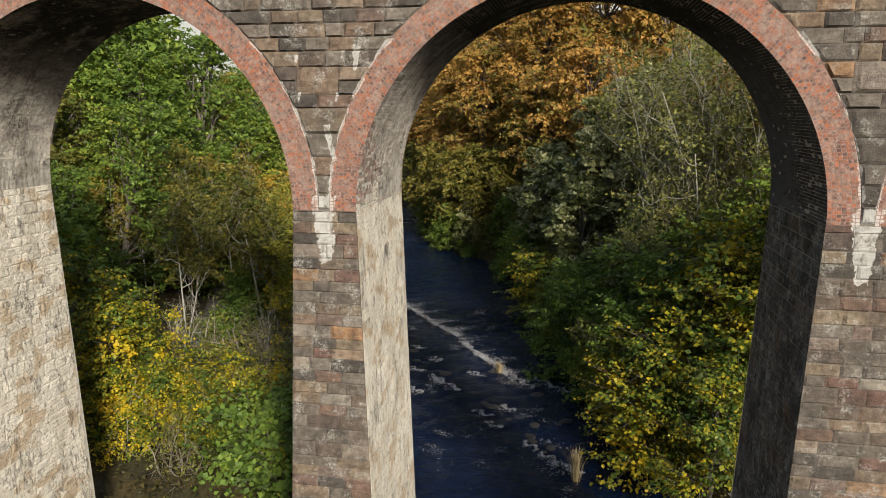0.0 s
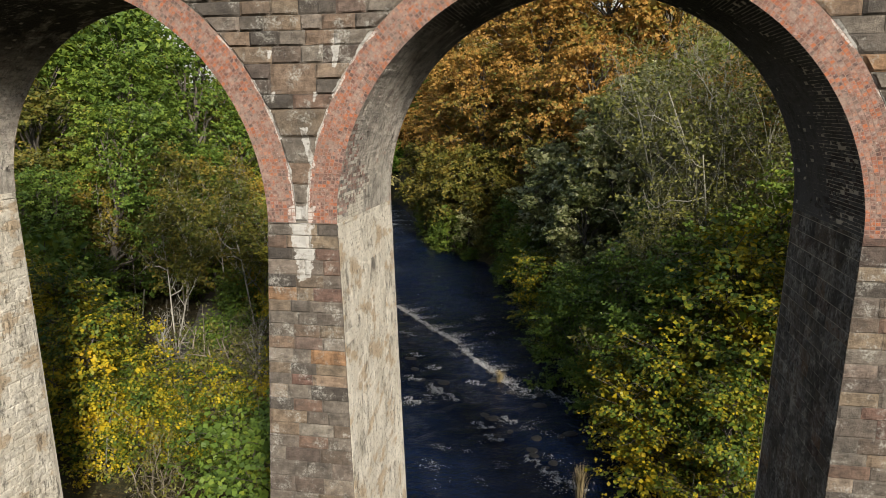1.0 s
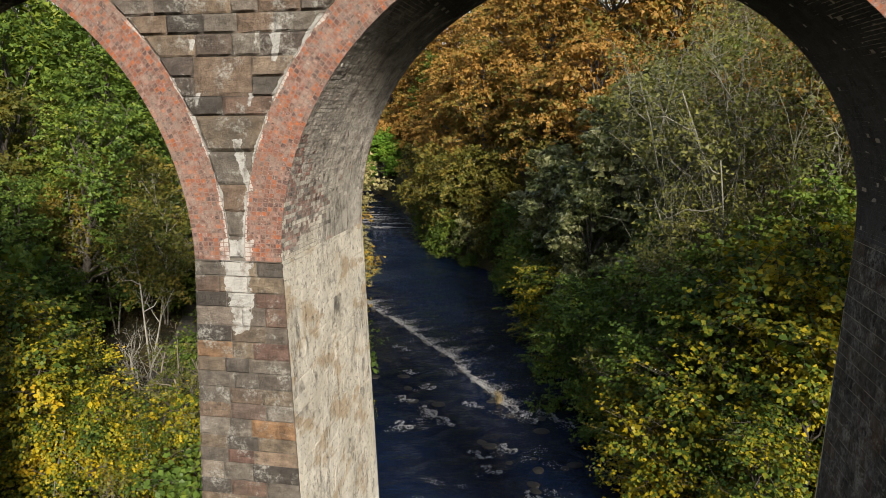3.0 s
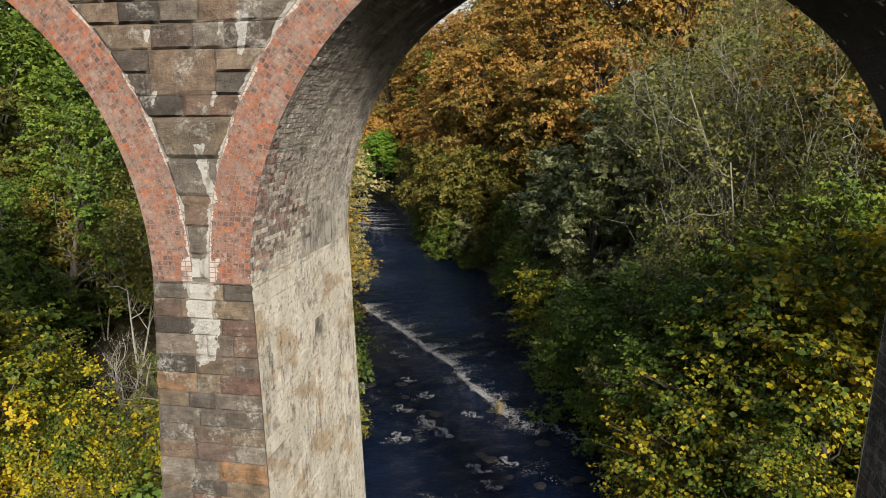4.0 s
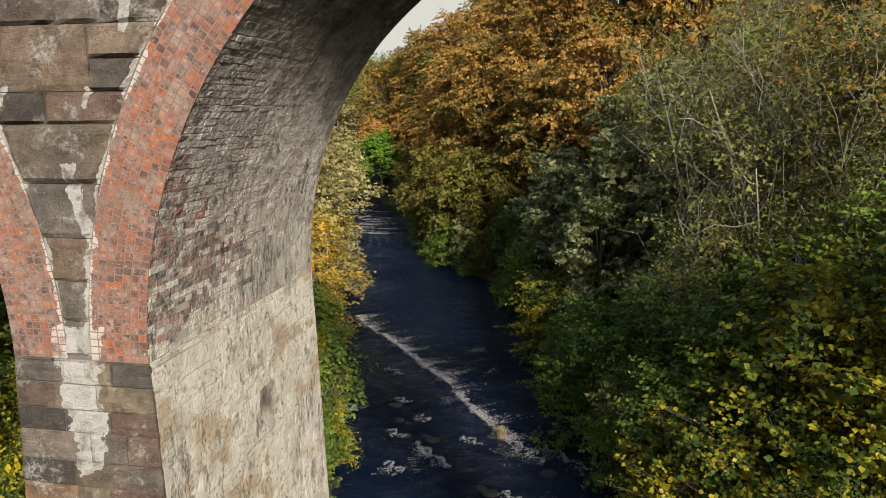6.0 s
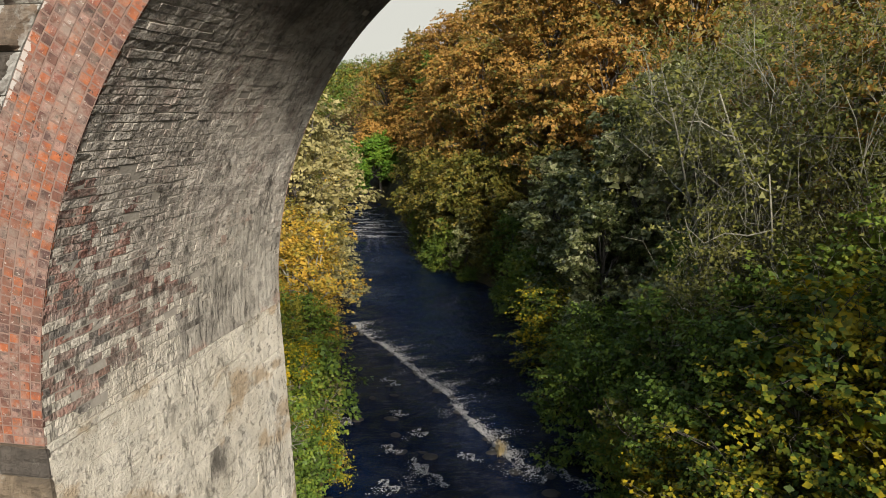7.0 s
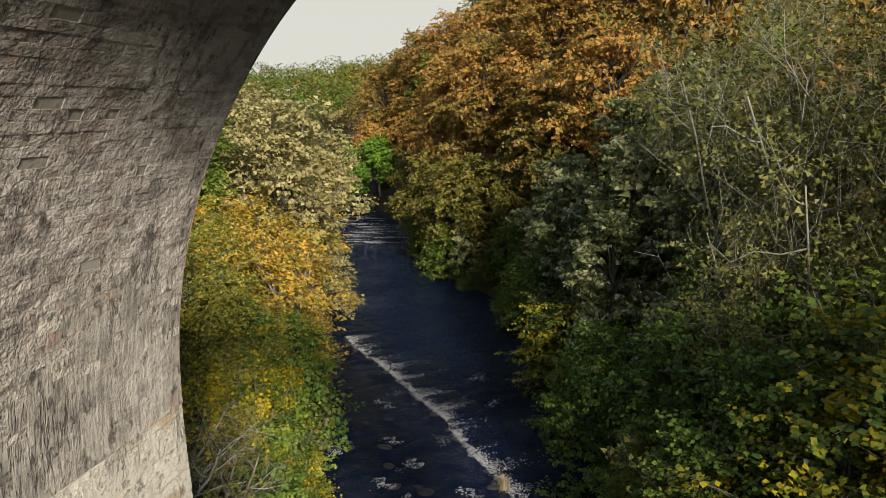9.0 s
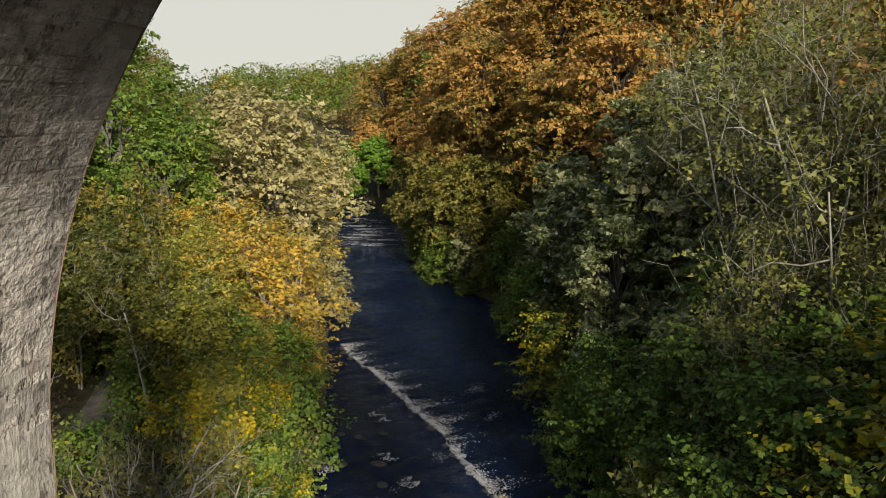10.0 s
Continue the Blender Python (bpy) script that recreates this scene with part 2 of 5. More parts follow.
def brick_material(name, wash, shade_tinted=False):
    m = Mat(name, 0.88)
    r = m.piece()
    n1, n2, n3 = m.noise(9.0, 5, 0.6), m.noise(40.0, 3), m.noise(1.4, 5, 0.65, shift=5.0)
    tone = m.math("ADD", m.math("MULTIPLY", r, 0.92), m.math("MULTIPLY_ADD", m.noise(3.0, 6, 0.7, shift=19.0), 1.3, -0.5))
    c = m.ramp(tone, [(0.0, (0.055, 0.034, 0.030)), (0.2, (0.115, 0.058, 0.046)), (0.4, (0.165, 0.078, 0.056)), (0.55, (0.21, 0.072, 0.040)), (0.7, (0.31, 0.098, 0.038)), (0.82, (0.17, 0.072, 0.055)), (0.92, (0.27, 0.17, 0.14)), (1.0, (0.085, 0.05, 0.045))])
    c = m.mix(m.ramp(n1, [(0.3, 0.0), (0.7, 1.0)]), m.mix(1.0, c, (0.7, 0.68, 0.66), "MULTIPLY"), m.mix(1.0, c, (1.25, 1.2, 1.15), "MULTIPLY"))
    if wash:
        # whitened by lime, with the red showing low down, soot and painted shade high up
        x, y, z = m.xyz()
        fade = m.math("MULTIPLY", m.math("SUBTRACT", m.noise(0.8, 6, 0.7, shift=2.0), 0.5), 3.2)
        zone = m.math("MULTIPLY", m.math("LESS_THAN", m.math("ADD", m.math("MULTIPLY_ADD", y, 0.60, z), m.math("MULTIPLY", fade, 0.8)), 17.2), m.math("GREATER_THAN", m.math("ADD", z, m.math("MULTIPLY", fade, 0.3)), 15.25))
        red = m.math("MULTIPLY", m.math("GREATER_THAN", m.math("ADD", r, m.math("MULTIPLY", fade, -0.12)), 0.42), zone)
        bare = m.ramp(r, [(0.45, (0.13, 0.055, 0.045)), (0.60, (0.22, 0.070, 0.050)), (0.78, (0.28, 0.115, 0.090)), (0.86, (0.30, 0.090, 0.045)), (0.90, (0.055, 0.050, 0.055)), (1.0, (0.09, 0.065, 0.06))])
        c = m.mix(red, c, m.mix(m.ramp(n1, [(0.3, 0.0), (0.7, 1.0)]), m.mix(1.0, bare, (0.6, 0.6, 0.6), "MULTIPLY"), m.mix(1.0, bare, (1.3, 1.3, 1.3), "MULTIPLY")))
        patch = m.ramp(m.math("ADD", m.math("MULTIPLY", r, 0.18), m.math("MULTIPLY", n3, 0.82)), [(0.28, 0.35), (0.42, 1.0)])
        cream = m.mix(m.ramp(m.noise(1.3, 6, 0.7, (1, 1, 0.6)), [(0.3, 0.0), (0.7, 1.0)]), (0.40, 0.355, 0.30), (0.70, 0.64, 0.555))
        cream = m.mix(m.ramp(r, [(0.0, 0.0), (1.0, 0.3)]), cream, (0.29, 0.225, 0.175))
        cream = m.mix(m.ramp(m.noise(7.0, 6, 0.75, shift=41.0), [(0.52, 0.0), (0.64, 0.65)]), cream, (0.12, 0.105, 0.088))
        c = m.mix(m.math("MULTIPLY", patch, m.math("SUBTRACT", 1.0, m.math("MULTIPLY", red, m.ramp(m.noise(6.0, 5, 0.7, shift=95.0), [(0.40, 0.45), (0.58, 0.95)])))), c, cream)
        c = m.mix(m.ramp(m.noise(2.4, 6, 0.7, shift=91.0), [(0.54, 0.0), (0.66, 0.55)]), c, (0.30, 0.20, 0.165))
        grime = m.ramp(m.noise(4.5, 6, 0.75, (1, 0.22, 1), 29.0), [(0.46, 0.0), (0.62, 0.5)])
        c = m.mix(grime, c, (0.105, 0.094, 0.080))
        runs = m.ramp(m.noise(1.5, 5, 0.7, (1, 1.6, 0.18), 15.0), [(0.53, 0.0), (0.66, 0.55)])
        c = m.mix(runs, c, (0.075, 0.064, 0.052))
        run = m.math("ADD", z, m.math("MULTIPLY", m.math("SUBTRACT", m.noise(1.3, 6, 0.7, (1, 1, 0.3), 61.0), 0.5), 2.6))
        wash_up = m.math("MULTIPLY", m.ramp(m.math("MULTIPLY", m.math("SUBTRACT", run, 14.9), 0.45), [(0.04, 0.9), (0.85, 0.0)]), m.math("SUBTRACT", 1.0, m.math("MULTIPLY", red, 0.75)))
        c = m.mix(wash_up, c, m.mix(m.ramp(m.noise(1.6, 6, 0.65, (1, 1, 0.55)), [(0.3, 0.0), (0.7, 1.0)]), (0.44, 0.39, 0.305), (0.75, 0.69, 0.58)))
        # soot, blackened further to stand for the shade under the crown
        soot_shade = m.math("MULTIPLY", m.ramp(m.noise(1.1, 6, 0.7, shift=9.0), [(0.26, 0.0), (0.50, 0.96)]), m.math("MULTIPLY", m.math("SUBTRACT", z, 18.2), 0.8, clamp=True))
        c = m.mix(soot_shade, c, (0.012, 0.011, 0.010))
        # half turned from the sun: its shade is multiplied into the colour
        if shade_tinted:
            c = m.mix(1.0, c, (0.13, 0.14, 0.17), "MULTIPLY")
        c, hollow = m.pitted(c, 9.0)
    else:
        c = m.mix(m.ramp(m.noise(5.0, 6, 0.75, shift=7.0), [(0.46, 0.0), (0.62, 0.8)]), c, (0.245, 0.185, 0.15))
        c = m.mix(m.ramp(m.noise(8.0, 6, 0.75, shift=27.0), [(0.55, 0.0), (0.66, 0.8)]), c, (0.10, 0.082, 0.062))
        c = m.mix(m.math("MULTIPLY", m.ramp(n3, [(0.5, 0.0), (0.66, 1.0)]), 0.5), c, (0.125, 0.098, 0.078))
        c = m.mix(m.ramp(m.noise(22.0, 4, 0.7, shift=37.0), [(0.60, 0.0), (0.68, 0.75)]), c, (0.40, 0.345, 0.30))
        c = m.mix(m.ramp(m.noise(13.0, 5, 0.7, shift=67.0), [(0.61, 0.0), (0.66, 0.9)]), c, (0.045, 0.034, 0.027))
        c = m.mix(m.math("MULTIPLY", m.math("MULTIPLY", lime_mask(m), m.ramp(m.noise(4.0, 6, 0.7, shift=51.0), [(0.36, 0.10), (0.50, 1.0)])), 0.8), c, (0.42, 0.395, 0.36))
    m.color(c)
    if wash:
        ridge = m.noise(7.0, 6, 0.7, (1, 0.35, 1), 81.0)
        m.bump(m.math("ADD", m.math("ADD", n1, m.math("MULTIPLY", n2, 0.4)), m.math("ADD", m.math("MULTIPLY_ADD", ridge, 1.0, hollow), m.noise(3.2, 6, 0.72, shift=57.0))), 1.0, 0.08)
    else:
        m.bump(m.math("ADD", n1, m.math("MULTIPLY", n2, 0.4)), 0.6, 0.02)
    return m.m


def plaster_material():
    """Old lime render: cream-grey, streaked downwards, with small dark pits."""
    m = Mat("old_lime_render", 0.9)
    c = m.mix(m.ramp(m.noise(1.6, 6, 0.7, (1, 1, 0.5)), [(0.3, 0.0), (0.7, 1.0)]), (0.28, 0.25, 0.205), (0.54, 0.495, 0.42))
    c = m.mix(m.ramp(m.noise(2.2, 6, 0.7, (1, 2.2, 0.25), 15.0), [(0.52, 0.0), (0.66, 0.7)]), c, (0.19, 0.17, 0.14))
    c = m.mix(m.ramp(m.noise(3.5, 7, 0.75, (1, 0.5, 1), 47.0), [(0.46, 0.0), (0.62, 0.6)]), c, (0.15, 0.135, 0.115))
    c, hollow = m.pitted(c, 5.0)
    c = m.mix(m.ramp(m.noise(1.9, 5, 0.6, shift=43.0), [(0.60, 0.0), (0.68, 0.5)]), c, (0.36, 0.22, 0.16))
    m.color(c)
    m.bump(m.math("ADD", m.math("ADD", m.noise(5.0, 7, 0.75), hollow), m.noise(3.0, 5, 0.6, (1, 2, 0.3))), 1.0, 0.06)
    return m.m


def mortar_material(name, dark, light):
    m = Mat(name, 0.95)
    m.color(m.mix(m.noise(4.0, 6, 0.65), dark, light))
    m.bump(m.noise(30.0, 4), 0.6, 0.01)
    return m.m


def leaf_material(name, stops, back=0.25, gloss=0.2):
    """Leaves: the colour differs from leaf to leaf, from spray to spray and from tree to tree."""
    m = Mat(name, 0.5)
    oi = m.t.nodes.new("ShaderNodeObjectInfo")
    f = m.math("ADD", m.math("MULTIPLY", m.geo.outputs["Random Per Island"], 0.34), m.math("MULTIPLY_ADD", m.noise(0.75, 4, 0.6), 1.25, -0.27))
    f = m.math("ADD", f, m.math("MULTIPLY", m.math("SUBTRACT", oi.outputs["Random"], 0.5), 0.22))
    f = m.math("ADD", f, m.math("MULTIPLY", m.math("SUBTRACT", m.noise(0.11, 2, 0.5, shift=3.0), 0.5), 0.55))
    c = m.ramp(f, stops)
    m.color(c)
    m.b.inputs["Specular IOR Level"].default_value = gloss
    if gloss > 0.3:
        m.b.inputs["Roughness"].default_value = 0.34
    tr = m.t.nodes.new("ShaderNodeBsdfTranslucent")
    m.put(tr.inputs[0], m.mix(1.0, c, (1.25, 1.2, 0.6), "MULTIPLY"))
    mx = m.t.nodes.new("ShaderNodeMixShader")
    mx.inputs[0].default_value = back
    m.t.links.new(m.b.outputs[0], mx.inputs[1])
    m.t.links.new(tr.outputs[0], mx.inputs[2])
    m.t.links.new(mx.outputs[0], m.t.nodes["Material Output"].inputs[0])
    return m.m


def bark_material(name, dark, light):
    m = Mat(name, 0.9)
    m.color(m.mix(m.ramp(m.noise(5.0, 5, 0.6, (1, 1, 0.3)), [(0.3, 0.0), (0.7, 1.0)]), dark, light))
    return m.m


STONE = stone_material("weathered_sandstone", False)
# for flanks that face away from the sun, shade included in the colour
SHADE_STONE = stone_material("shade_tinted_sandstone", False, True)
WASHED = stone_material("limewashed_sandstone", True)
BRICK = brick_material("red_arch_brick", False)
SOFFIT = brick_material("limed_soffit_brick", True)
# for the barrel's right half, darkened in colour to stand for shade
SHADE_TINTED_SOFFIT = brick_material("shade_tinted_sooty_soffit_brick", True, True)
MORTAR = mortar_material("stone_mortar", (0.055, 0.048, 0.040), (0.20, 0.18, 0.15))
PALE_MORTAR = mortar_material("brick_mortar", (0.12, 0.068, 0.052), (0.26, 0.18, 0.145))
WASH_MORTAR = mortar_material("limewashed_mortar", (0.26, 0.235, 0.185), (0.52, 0.47, 0.39))
SOFFIT_MORTAR = mortar_material("sooty_mortar", (0.19, 0.17, 0.14), (0.42, 0.38, 0.32))
RENDER = plaster_material()
BARK = bark_material("grey_brown_bark", (0.05, 0.042, 0.034), (0.16, 0.14, 0.115))
BIRCH_BARK = bark_material("white_birch_bark", (0.15, 0.14, 0.115), (0.36, 0.34, 0.28))
BRUSH_BARK = bark_material("grey_brown_twigs", (0.075, 0.062, 0.045), (0.24, 0.205, 0.15))
PALE_BARK = bark_material("pale_lichened_bark", (0.115, 0.108, 0.08), (0.30, 0.282, 0.215))

LEAF = {
    "orange": leaf_material("copper_leaves", [(0.15, (0.085, 0.10, 0.022)), (0.38, (0.19, 0.15, 0.034)), (0.6, (0.34, 0.18, 0.042)), (0.85, (0.44, 0.25, 0.068))]),
    "olive": leaf_material("olive_leaves", [(0.2, (0.048, 0.062, 0.013)), (0.5, (0.115, 0.112, 0.021)), (0.85, (0.25, 0.18, 0.032))]),
    "dark": leaf_material("dark_evergreen_leaves", [(0.2, (0.055, 0.072, 0.020)), (0.44, (0.125, 0.148, 0.044)), (0.60, (0.27, 0.28, 0.115)), (0.9, (0.52, 0.49, 0.27))], 0.2, 0.45),
    "green": leaf_material("green_leaves", [(0.2, (0.052, 0.088, 0.019)), (0.5, (0.110, 0.172, 0.028)), (0.75, (0.190, 0.232, 0.032)), (0.95, (0.31, 0.28, 0.036))]),
    "bright": leaf_material("bright_green_leaves", [(0.2, (0.05, 0.11, 0.014)), (0.55, (0.11, 0.22, 0.024)), (0.9, (0.22, 0.31, 0.04))]),
    "yellow": leaf_material("yellow_green_leaves", [(0.2, (0.030, 0.058, 0.012)), (0.42, (0.085, 0.125, 0.017)), (0.58, (0.25, 0.22, 0.017)), (0.75, (0.48, 0.355, 0.018)), (0.95, (0.50, 0.30, 0.02))]),
    "gold": leaf_material("golden_leaves", [(0.2, (0.12, 0.13, 0.028)), (0.42, (0.30, 0.245, 0.040)), (0.68, (0.45, 0.26, 0.034)), (0.95, (0.52, 0.36, 0.055))]),
    "rust": leaf_material("far_rust_leaves", [(0.2, (0.085, 0.060, 0.026)), (0.5, (0.17, 0.105, 0.045)), (0.9, (0.27, 0.17, 0.07))]),
    "lemon": leaf_material("yellow_olive_leaves", [(0.2, (0.085, 0.11, 0.022)), (0.45, (0.20, 0.21, 0.036)), (0.7, (0.33, 0.29, 0.045)), (0.95, (0.44, 0.35, 0.055))], 0.3),
    "willow": leaf_material("grey_green_leaves", [(0.2, (0.050, 0.060, 0.016)), (0.5, (0.115, 0.120, 0.028)), (0.9, (0.25, 0.225, 0.055))]),
    "floor": leaf_material("brown_forest_floor_leaves", [(0.2, (0.018, 0.022, 0.008)), (0.6, (0.048, 0.044, 0.016)), (0.9, (0.10, 0.072, 0.025))]),
    "cream": leaf_material("pale_fading_leaves", [(0.2, (0.075, 0.085, 0.026)), (0.42, (0.22, 0.195, 0.075)), (0.9, (0.44, 0.37, 0.165))]),
}


# ================= mesh helpers =================
def mesh_of(name, verts, faces, mat, smooth=False, side_mat=None):
    me = bpy.data.meshes.new(name)
    me.from_pydata([tuple(v) for v in verts], [], [tuple(f) for f in faces])
    me.materials.append(mat)
    if side_mat:
        # faces that look along the valley take the first material, the others the second
        me.materials.append(side_mat)
        for p in me.polygons:
            p.material_index = 0 if abs(p.normal.y) > 0.7 else 1
    if smooth:
        me.shade_smooth()
    return me


def leaf_mesh(name, co, mat):
    """A mesh of separate leaves or flecks from an array of their corners."""
    me = bpy.data.meshes.new(name)
    count, k = co.shape[:2]
    n = count * k
    me.vertices.add(n)
    me.vertices.foreach_set("co", np.ascontiguousarray(co, dtype=np.float32).ravel())
    me.loops.add(n)
    me.loops.foreach_set("vertex_index", np.arange(n, dtype=np.int32))
    me.polygons.add(count)
    me.polygons.foreach_set("loop_start", np.arange(0, n, k, dtype=np.int32))
    me.materials.append(mat)
    me.update()
    me.validate()
    return me


def part_mesh(name, me, parent, label=""):
    ob = new(name, me)
    ob.parent = parent
    if label:
        tagged(ob, label)
    return ob


def empty(name, at=(0, 0, 0)):
    ob = new(name)
    ob.location = at
    return ob


# ================= the lie of the land =================
WATER = -0.4
LEFT_Y = [-120, -30, 0, 13, 29, 40, 57, 80, 120, 175, 250, 600]
LEFT_X = [12, 0.5, -1.4, -3.6, -8.4, -11.4, -17.5, -25.0, -38.6, -68.0, -118.0, -420.0]
RIGHT_Y = [-120, -30, 0, 15, 31, 48, 66, 78, 90, 106, 120, 175, 250, 600]
RIGHT_X = [28, 15.5, 11.5, 10.0, 6.8, 2.4, -3.5, -12.5, -17.0, -23.5, -29.0, -54.0, -102.0, -404.0]


def left_bank(y):
    return np.interp(y, LEFT_Y, LEFT_X)


def right_bank(y):
    return np.interp(y, RIGHT_Y, RIGHT_X)


def soft_noise(x, y, s):
    return np.sin(x / s + 1.3 * np.sin(y / s * 0.7)) * np.cos(y / s * 0.9 + 0.8 * np.sin(x / s * 1.1))


def land(x, y):
    """Height of the ground."""
    x, y = np.asarray(x, float), np.asarray(y, float)
    dr, dl = x - right_bank(y), left_bank(y) - x
    bed = -1.6
    steep = np.interp(y, [0, 50, 85, 220], [0.66, 0.66, 1.0, 1.0])
    crest = np.interp(y, [0, 50, 85, 135, 220, 420], [25.0, 25.0, 34.0, 28.0, 13.0, 8.0])
    r = np.where(dr < 1.5, -0.9 + dr * 1.2, np.minimum(0.9 + (dr - 1.5) * steep, crest + (dr - 1.5) * 0.08))
    low = np.interp(y, [0, 85, 150], [0.46, 0.46, 0.20])
    l = np.where(dl < 2.5, -0.9 + dl * 0.95, np.where(dl < 26, 1.475 + (dl - 2.5) * 0.05, np.where(dl < 75, 2.65 + (dl - 26) * low, 2.65 + 49 * low + (dl - 75) * 0.03)))
    h = np.where(dr > 0, r, np.where(dl > 0, l, bed))
    inside = np.minimum(-dr, -dl)
    h = np.where((dr <= 0) & (dl <= 0), np.maximum(bed, -0.9 - inside * 0.5), h)
    far = np.clip((np.hypot(x, y) - 230) / 200, 0, 1)
    h = h + far * far * np.where(dl > 0, 40, 20) * (h > 0)
    rough = np.clip(np.maximum(dr, dl), 0, 4) / 4
    return np.clip(h, -1.6, 58) + rough * (0.5 * soft_noise(x, y, 5.0) + 0.25 * soft_noise(x, y, 1.7))


def build_ground():
    g = np.unique(np.round(np.concatenate([np.arange(-60, 60, 1.5), np.arange(60, 200, 6), np.arange(-200, -60, 6), np.arange(200, 520, 16), -np.arange(200, 520, 16), np.linspace(520, 1500, 9), -np.linspace(520, 1500, 9)]), 2))
    h = np.unique(np.round(np.concatenate([np.arange(-30, 130, 1.5), np.arange(130, 300, 6), np.arange(-150, -30, 8), np.arange(300, 860, 16), np.linspace(860, 1600, 7), -np.linspace(150, 900, 8)]), 2))
    X, Y = np.meshgrid(g, h)
    Z = land(X, Y)
    nx = len(g)
    verts = np.stack([X, Y, Z], -1).reshape(-1, 3)
    faces = [(j * nx + i, j * nx + i + 1, (j + 1) * nx + i + 1, (j + 1) * nx + i) for j in range(len(h) - 1) for i in range(nx - 1)]
    m = Mat("leaf_litter_soil", 0.95)
    c = m.mix(m.ramp(m.noise(0.35, 6, 0.6), [(0.35, 0.0), (0.65, 1.0)]), (0.020, 0.016, 0.010), (0.036, 0.036, 0.013))
    c = m.mix(m.ramp(m.noise(0.16, 7, 0.75, shift=4.0), [(0.42, 0.0), (0.60, 1.0)]), c, (0.085, 0.062, 0.022))
    c = m.mix(m.ramp(m.noise(7.0, 5, 0.7), [(0.55, 0.0), (0.7, 0.8)]), c, (0.12, 0.075, 0.025))
    m.color(c)
    m.bump(m.noise(5.0, 5, 0.7), 0.8, 0.1)
    ob = new("ground", mesh_of("ground", verts, faces, m.m, True))
    tagged(ob, "dark leaf-strewn soil of a steep wooded river valley", "ground", kind="structure")


build_ground()


def build_water():
    ys = np.concatenate([np.arange(-120, 10, 4.0), np.arange(10, 70, 0.35), np.arange(70, 130, 1.5), np.linspace(130, 600, 60)])
    n = 50
    verts, faces = [], []
    for y in ys:
        a, b = left_bank(y) - 1.0, right_bank(y) + 1.0
        for i in range(n):
            x = a + (b - a) * i / (n - 1)
            z = WATER + 0.03 * float(soft_noise(x, y, 1.1)) + 0.02 * float(soft_noise(x + 9, y, 0.45))
            verts.append((x, y, z))
    for j in range(len(ys) - 1):
        for i in range(n - 1):
            a = j * n + i
            faces.append((a, a + 1, a + n + 1, a + n))
    m = Mat("peaty_river_water", 0.06)
    m.b.inputs["Specular IOR Level"].default_value = 0.42
    m.b.inputs["IOR"].default_value = 1.33
    # blue of the reflected sky is put into the water's base colour
    m.color(m.mix(m.noise(0.5, 3), (0.0010, 0.0040, 0.014), (0.0020, 0.0100, 0.036)))
    chop = m.ramp(m.noise(0.11, 3, 0.5, shift=2.0), [(0.40, 0.25), (0.58, 1.0)])
    h = m.math("ADD", m.noise(1.1, 4, 0.6, (1, 1.6, 1)), m.math("MULTIPLY", m.math("MULTIPLY", m.noise(3.6, 4, 0.65, (1, 1.4, 1)), 2.0), chop))
    m.bump(h, 1.0, 0.26)
    ob = new("river", mesh_of("river", verts, faces, m.m, True))
    tagged(ob, "dark peaty river with rippled blue-black surface", "river", kind="structure")


build_water()

# ================= the viaduct =================
BATTER = 1 / 27.0


def pier_x(k):
    """Left and right side of pier k at the springing."""
    return k * PITCH - PIER, k * PITCH


def block(corners, out, depth, bulge, seed, edge=0.30, grid=3):
    """A rock-faced block. corners: its four face corners in the world, anticlockwise seen from outside; out: the outward way.
    The face stands depth proud of the wall behind, with a rounded edge and an uneven face."""
    r = np.random.default_rng(seed)
    c = np.array(corners, float)
    out = np.array(out, float)
    ss = (0.0, 0.12, 0.88, 1.0) if grid == 3 else (0.0, 0.10, 0.5, 0.90, 1.0)
    n = len(ss) - 1
    w = n + 1
    verts, faces = [], []
    for j, t in enumerate(ss):
        for i, s in enumerate(ss):
            p = c[0] * (1 - s) * (1 - t) + c[1] * s * (1 - t) + c[2] * s * t + c[3] * (1 - s) * t
            rim = i in (0, n) or j in (0, n)
            d = depth * (edge if rim else 1.0) + bulge * r.uniform(-1, 1) * (0.35 if rim and edge < 0.8 else 1.0)
            verts.append(p + out * d)
    for j in range(n):
        for i in range(n):
            a = j * w + i
            faces.append((a, a + 1, a + w + 1, a + w))
    b0 = len(verts)
    for p in c:
        verts.append(p - out * 0.03)
    b1, b2, b3 = b0 + 1, b0 + 2, b0 + 3
    faces += [(b0, b1, *range(n, -1, -1)), (b1, b2, *range(w * w - 1, n - 1, -w)), (b2, b3, *range(w * n, w * w)), (b3, b0, *range(0, w * n + 1, w))]
    return verts, faces


def small_block(corners, out, depth, seed, rough=0.002):
    """A brick: a slightly tilted face and four sides."""
    r = np.random.default_rng(seed)
    c, out = np.array(corners, float), np.array(out, float)
    mid = c.mean(0)
    face = [mid + (p - mid) * 0.992 + out * (depth + r.uniform(-rough, rough)) for p in c]
    back = [p - out * 0.02 for p in c]
    return face + back, [(0, 1, 2, 3), (4, 5, 1, 0), (5, 6, 2, 1), (6, 7, 3, 2), (7, 4, 0, 3)]


class Heap:
    """Pieces joined into one mesh."""

    def __init__(self):
        self.v, self.f = [], []

    def add(self, vf):
        k = len(self.v)
        self.v.extend(vf[0])
        self.f.extend([tuple(i + k for i in f) for f in vf[1]])


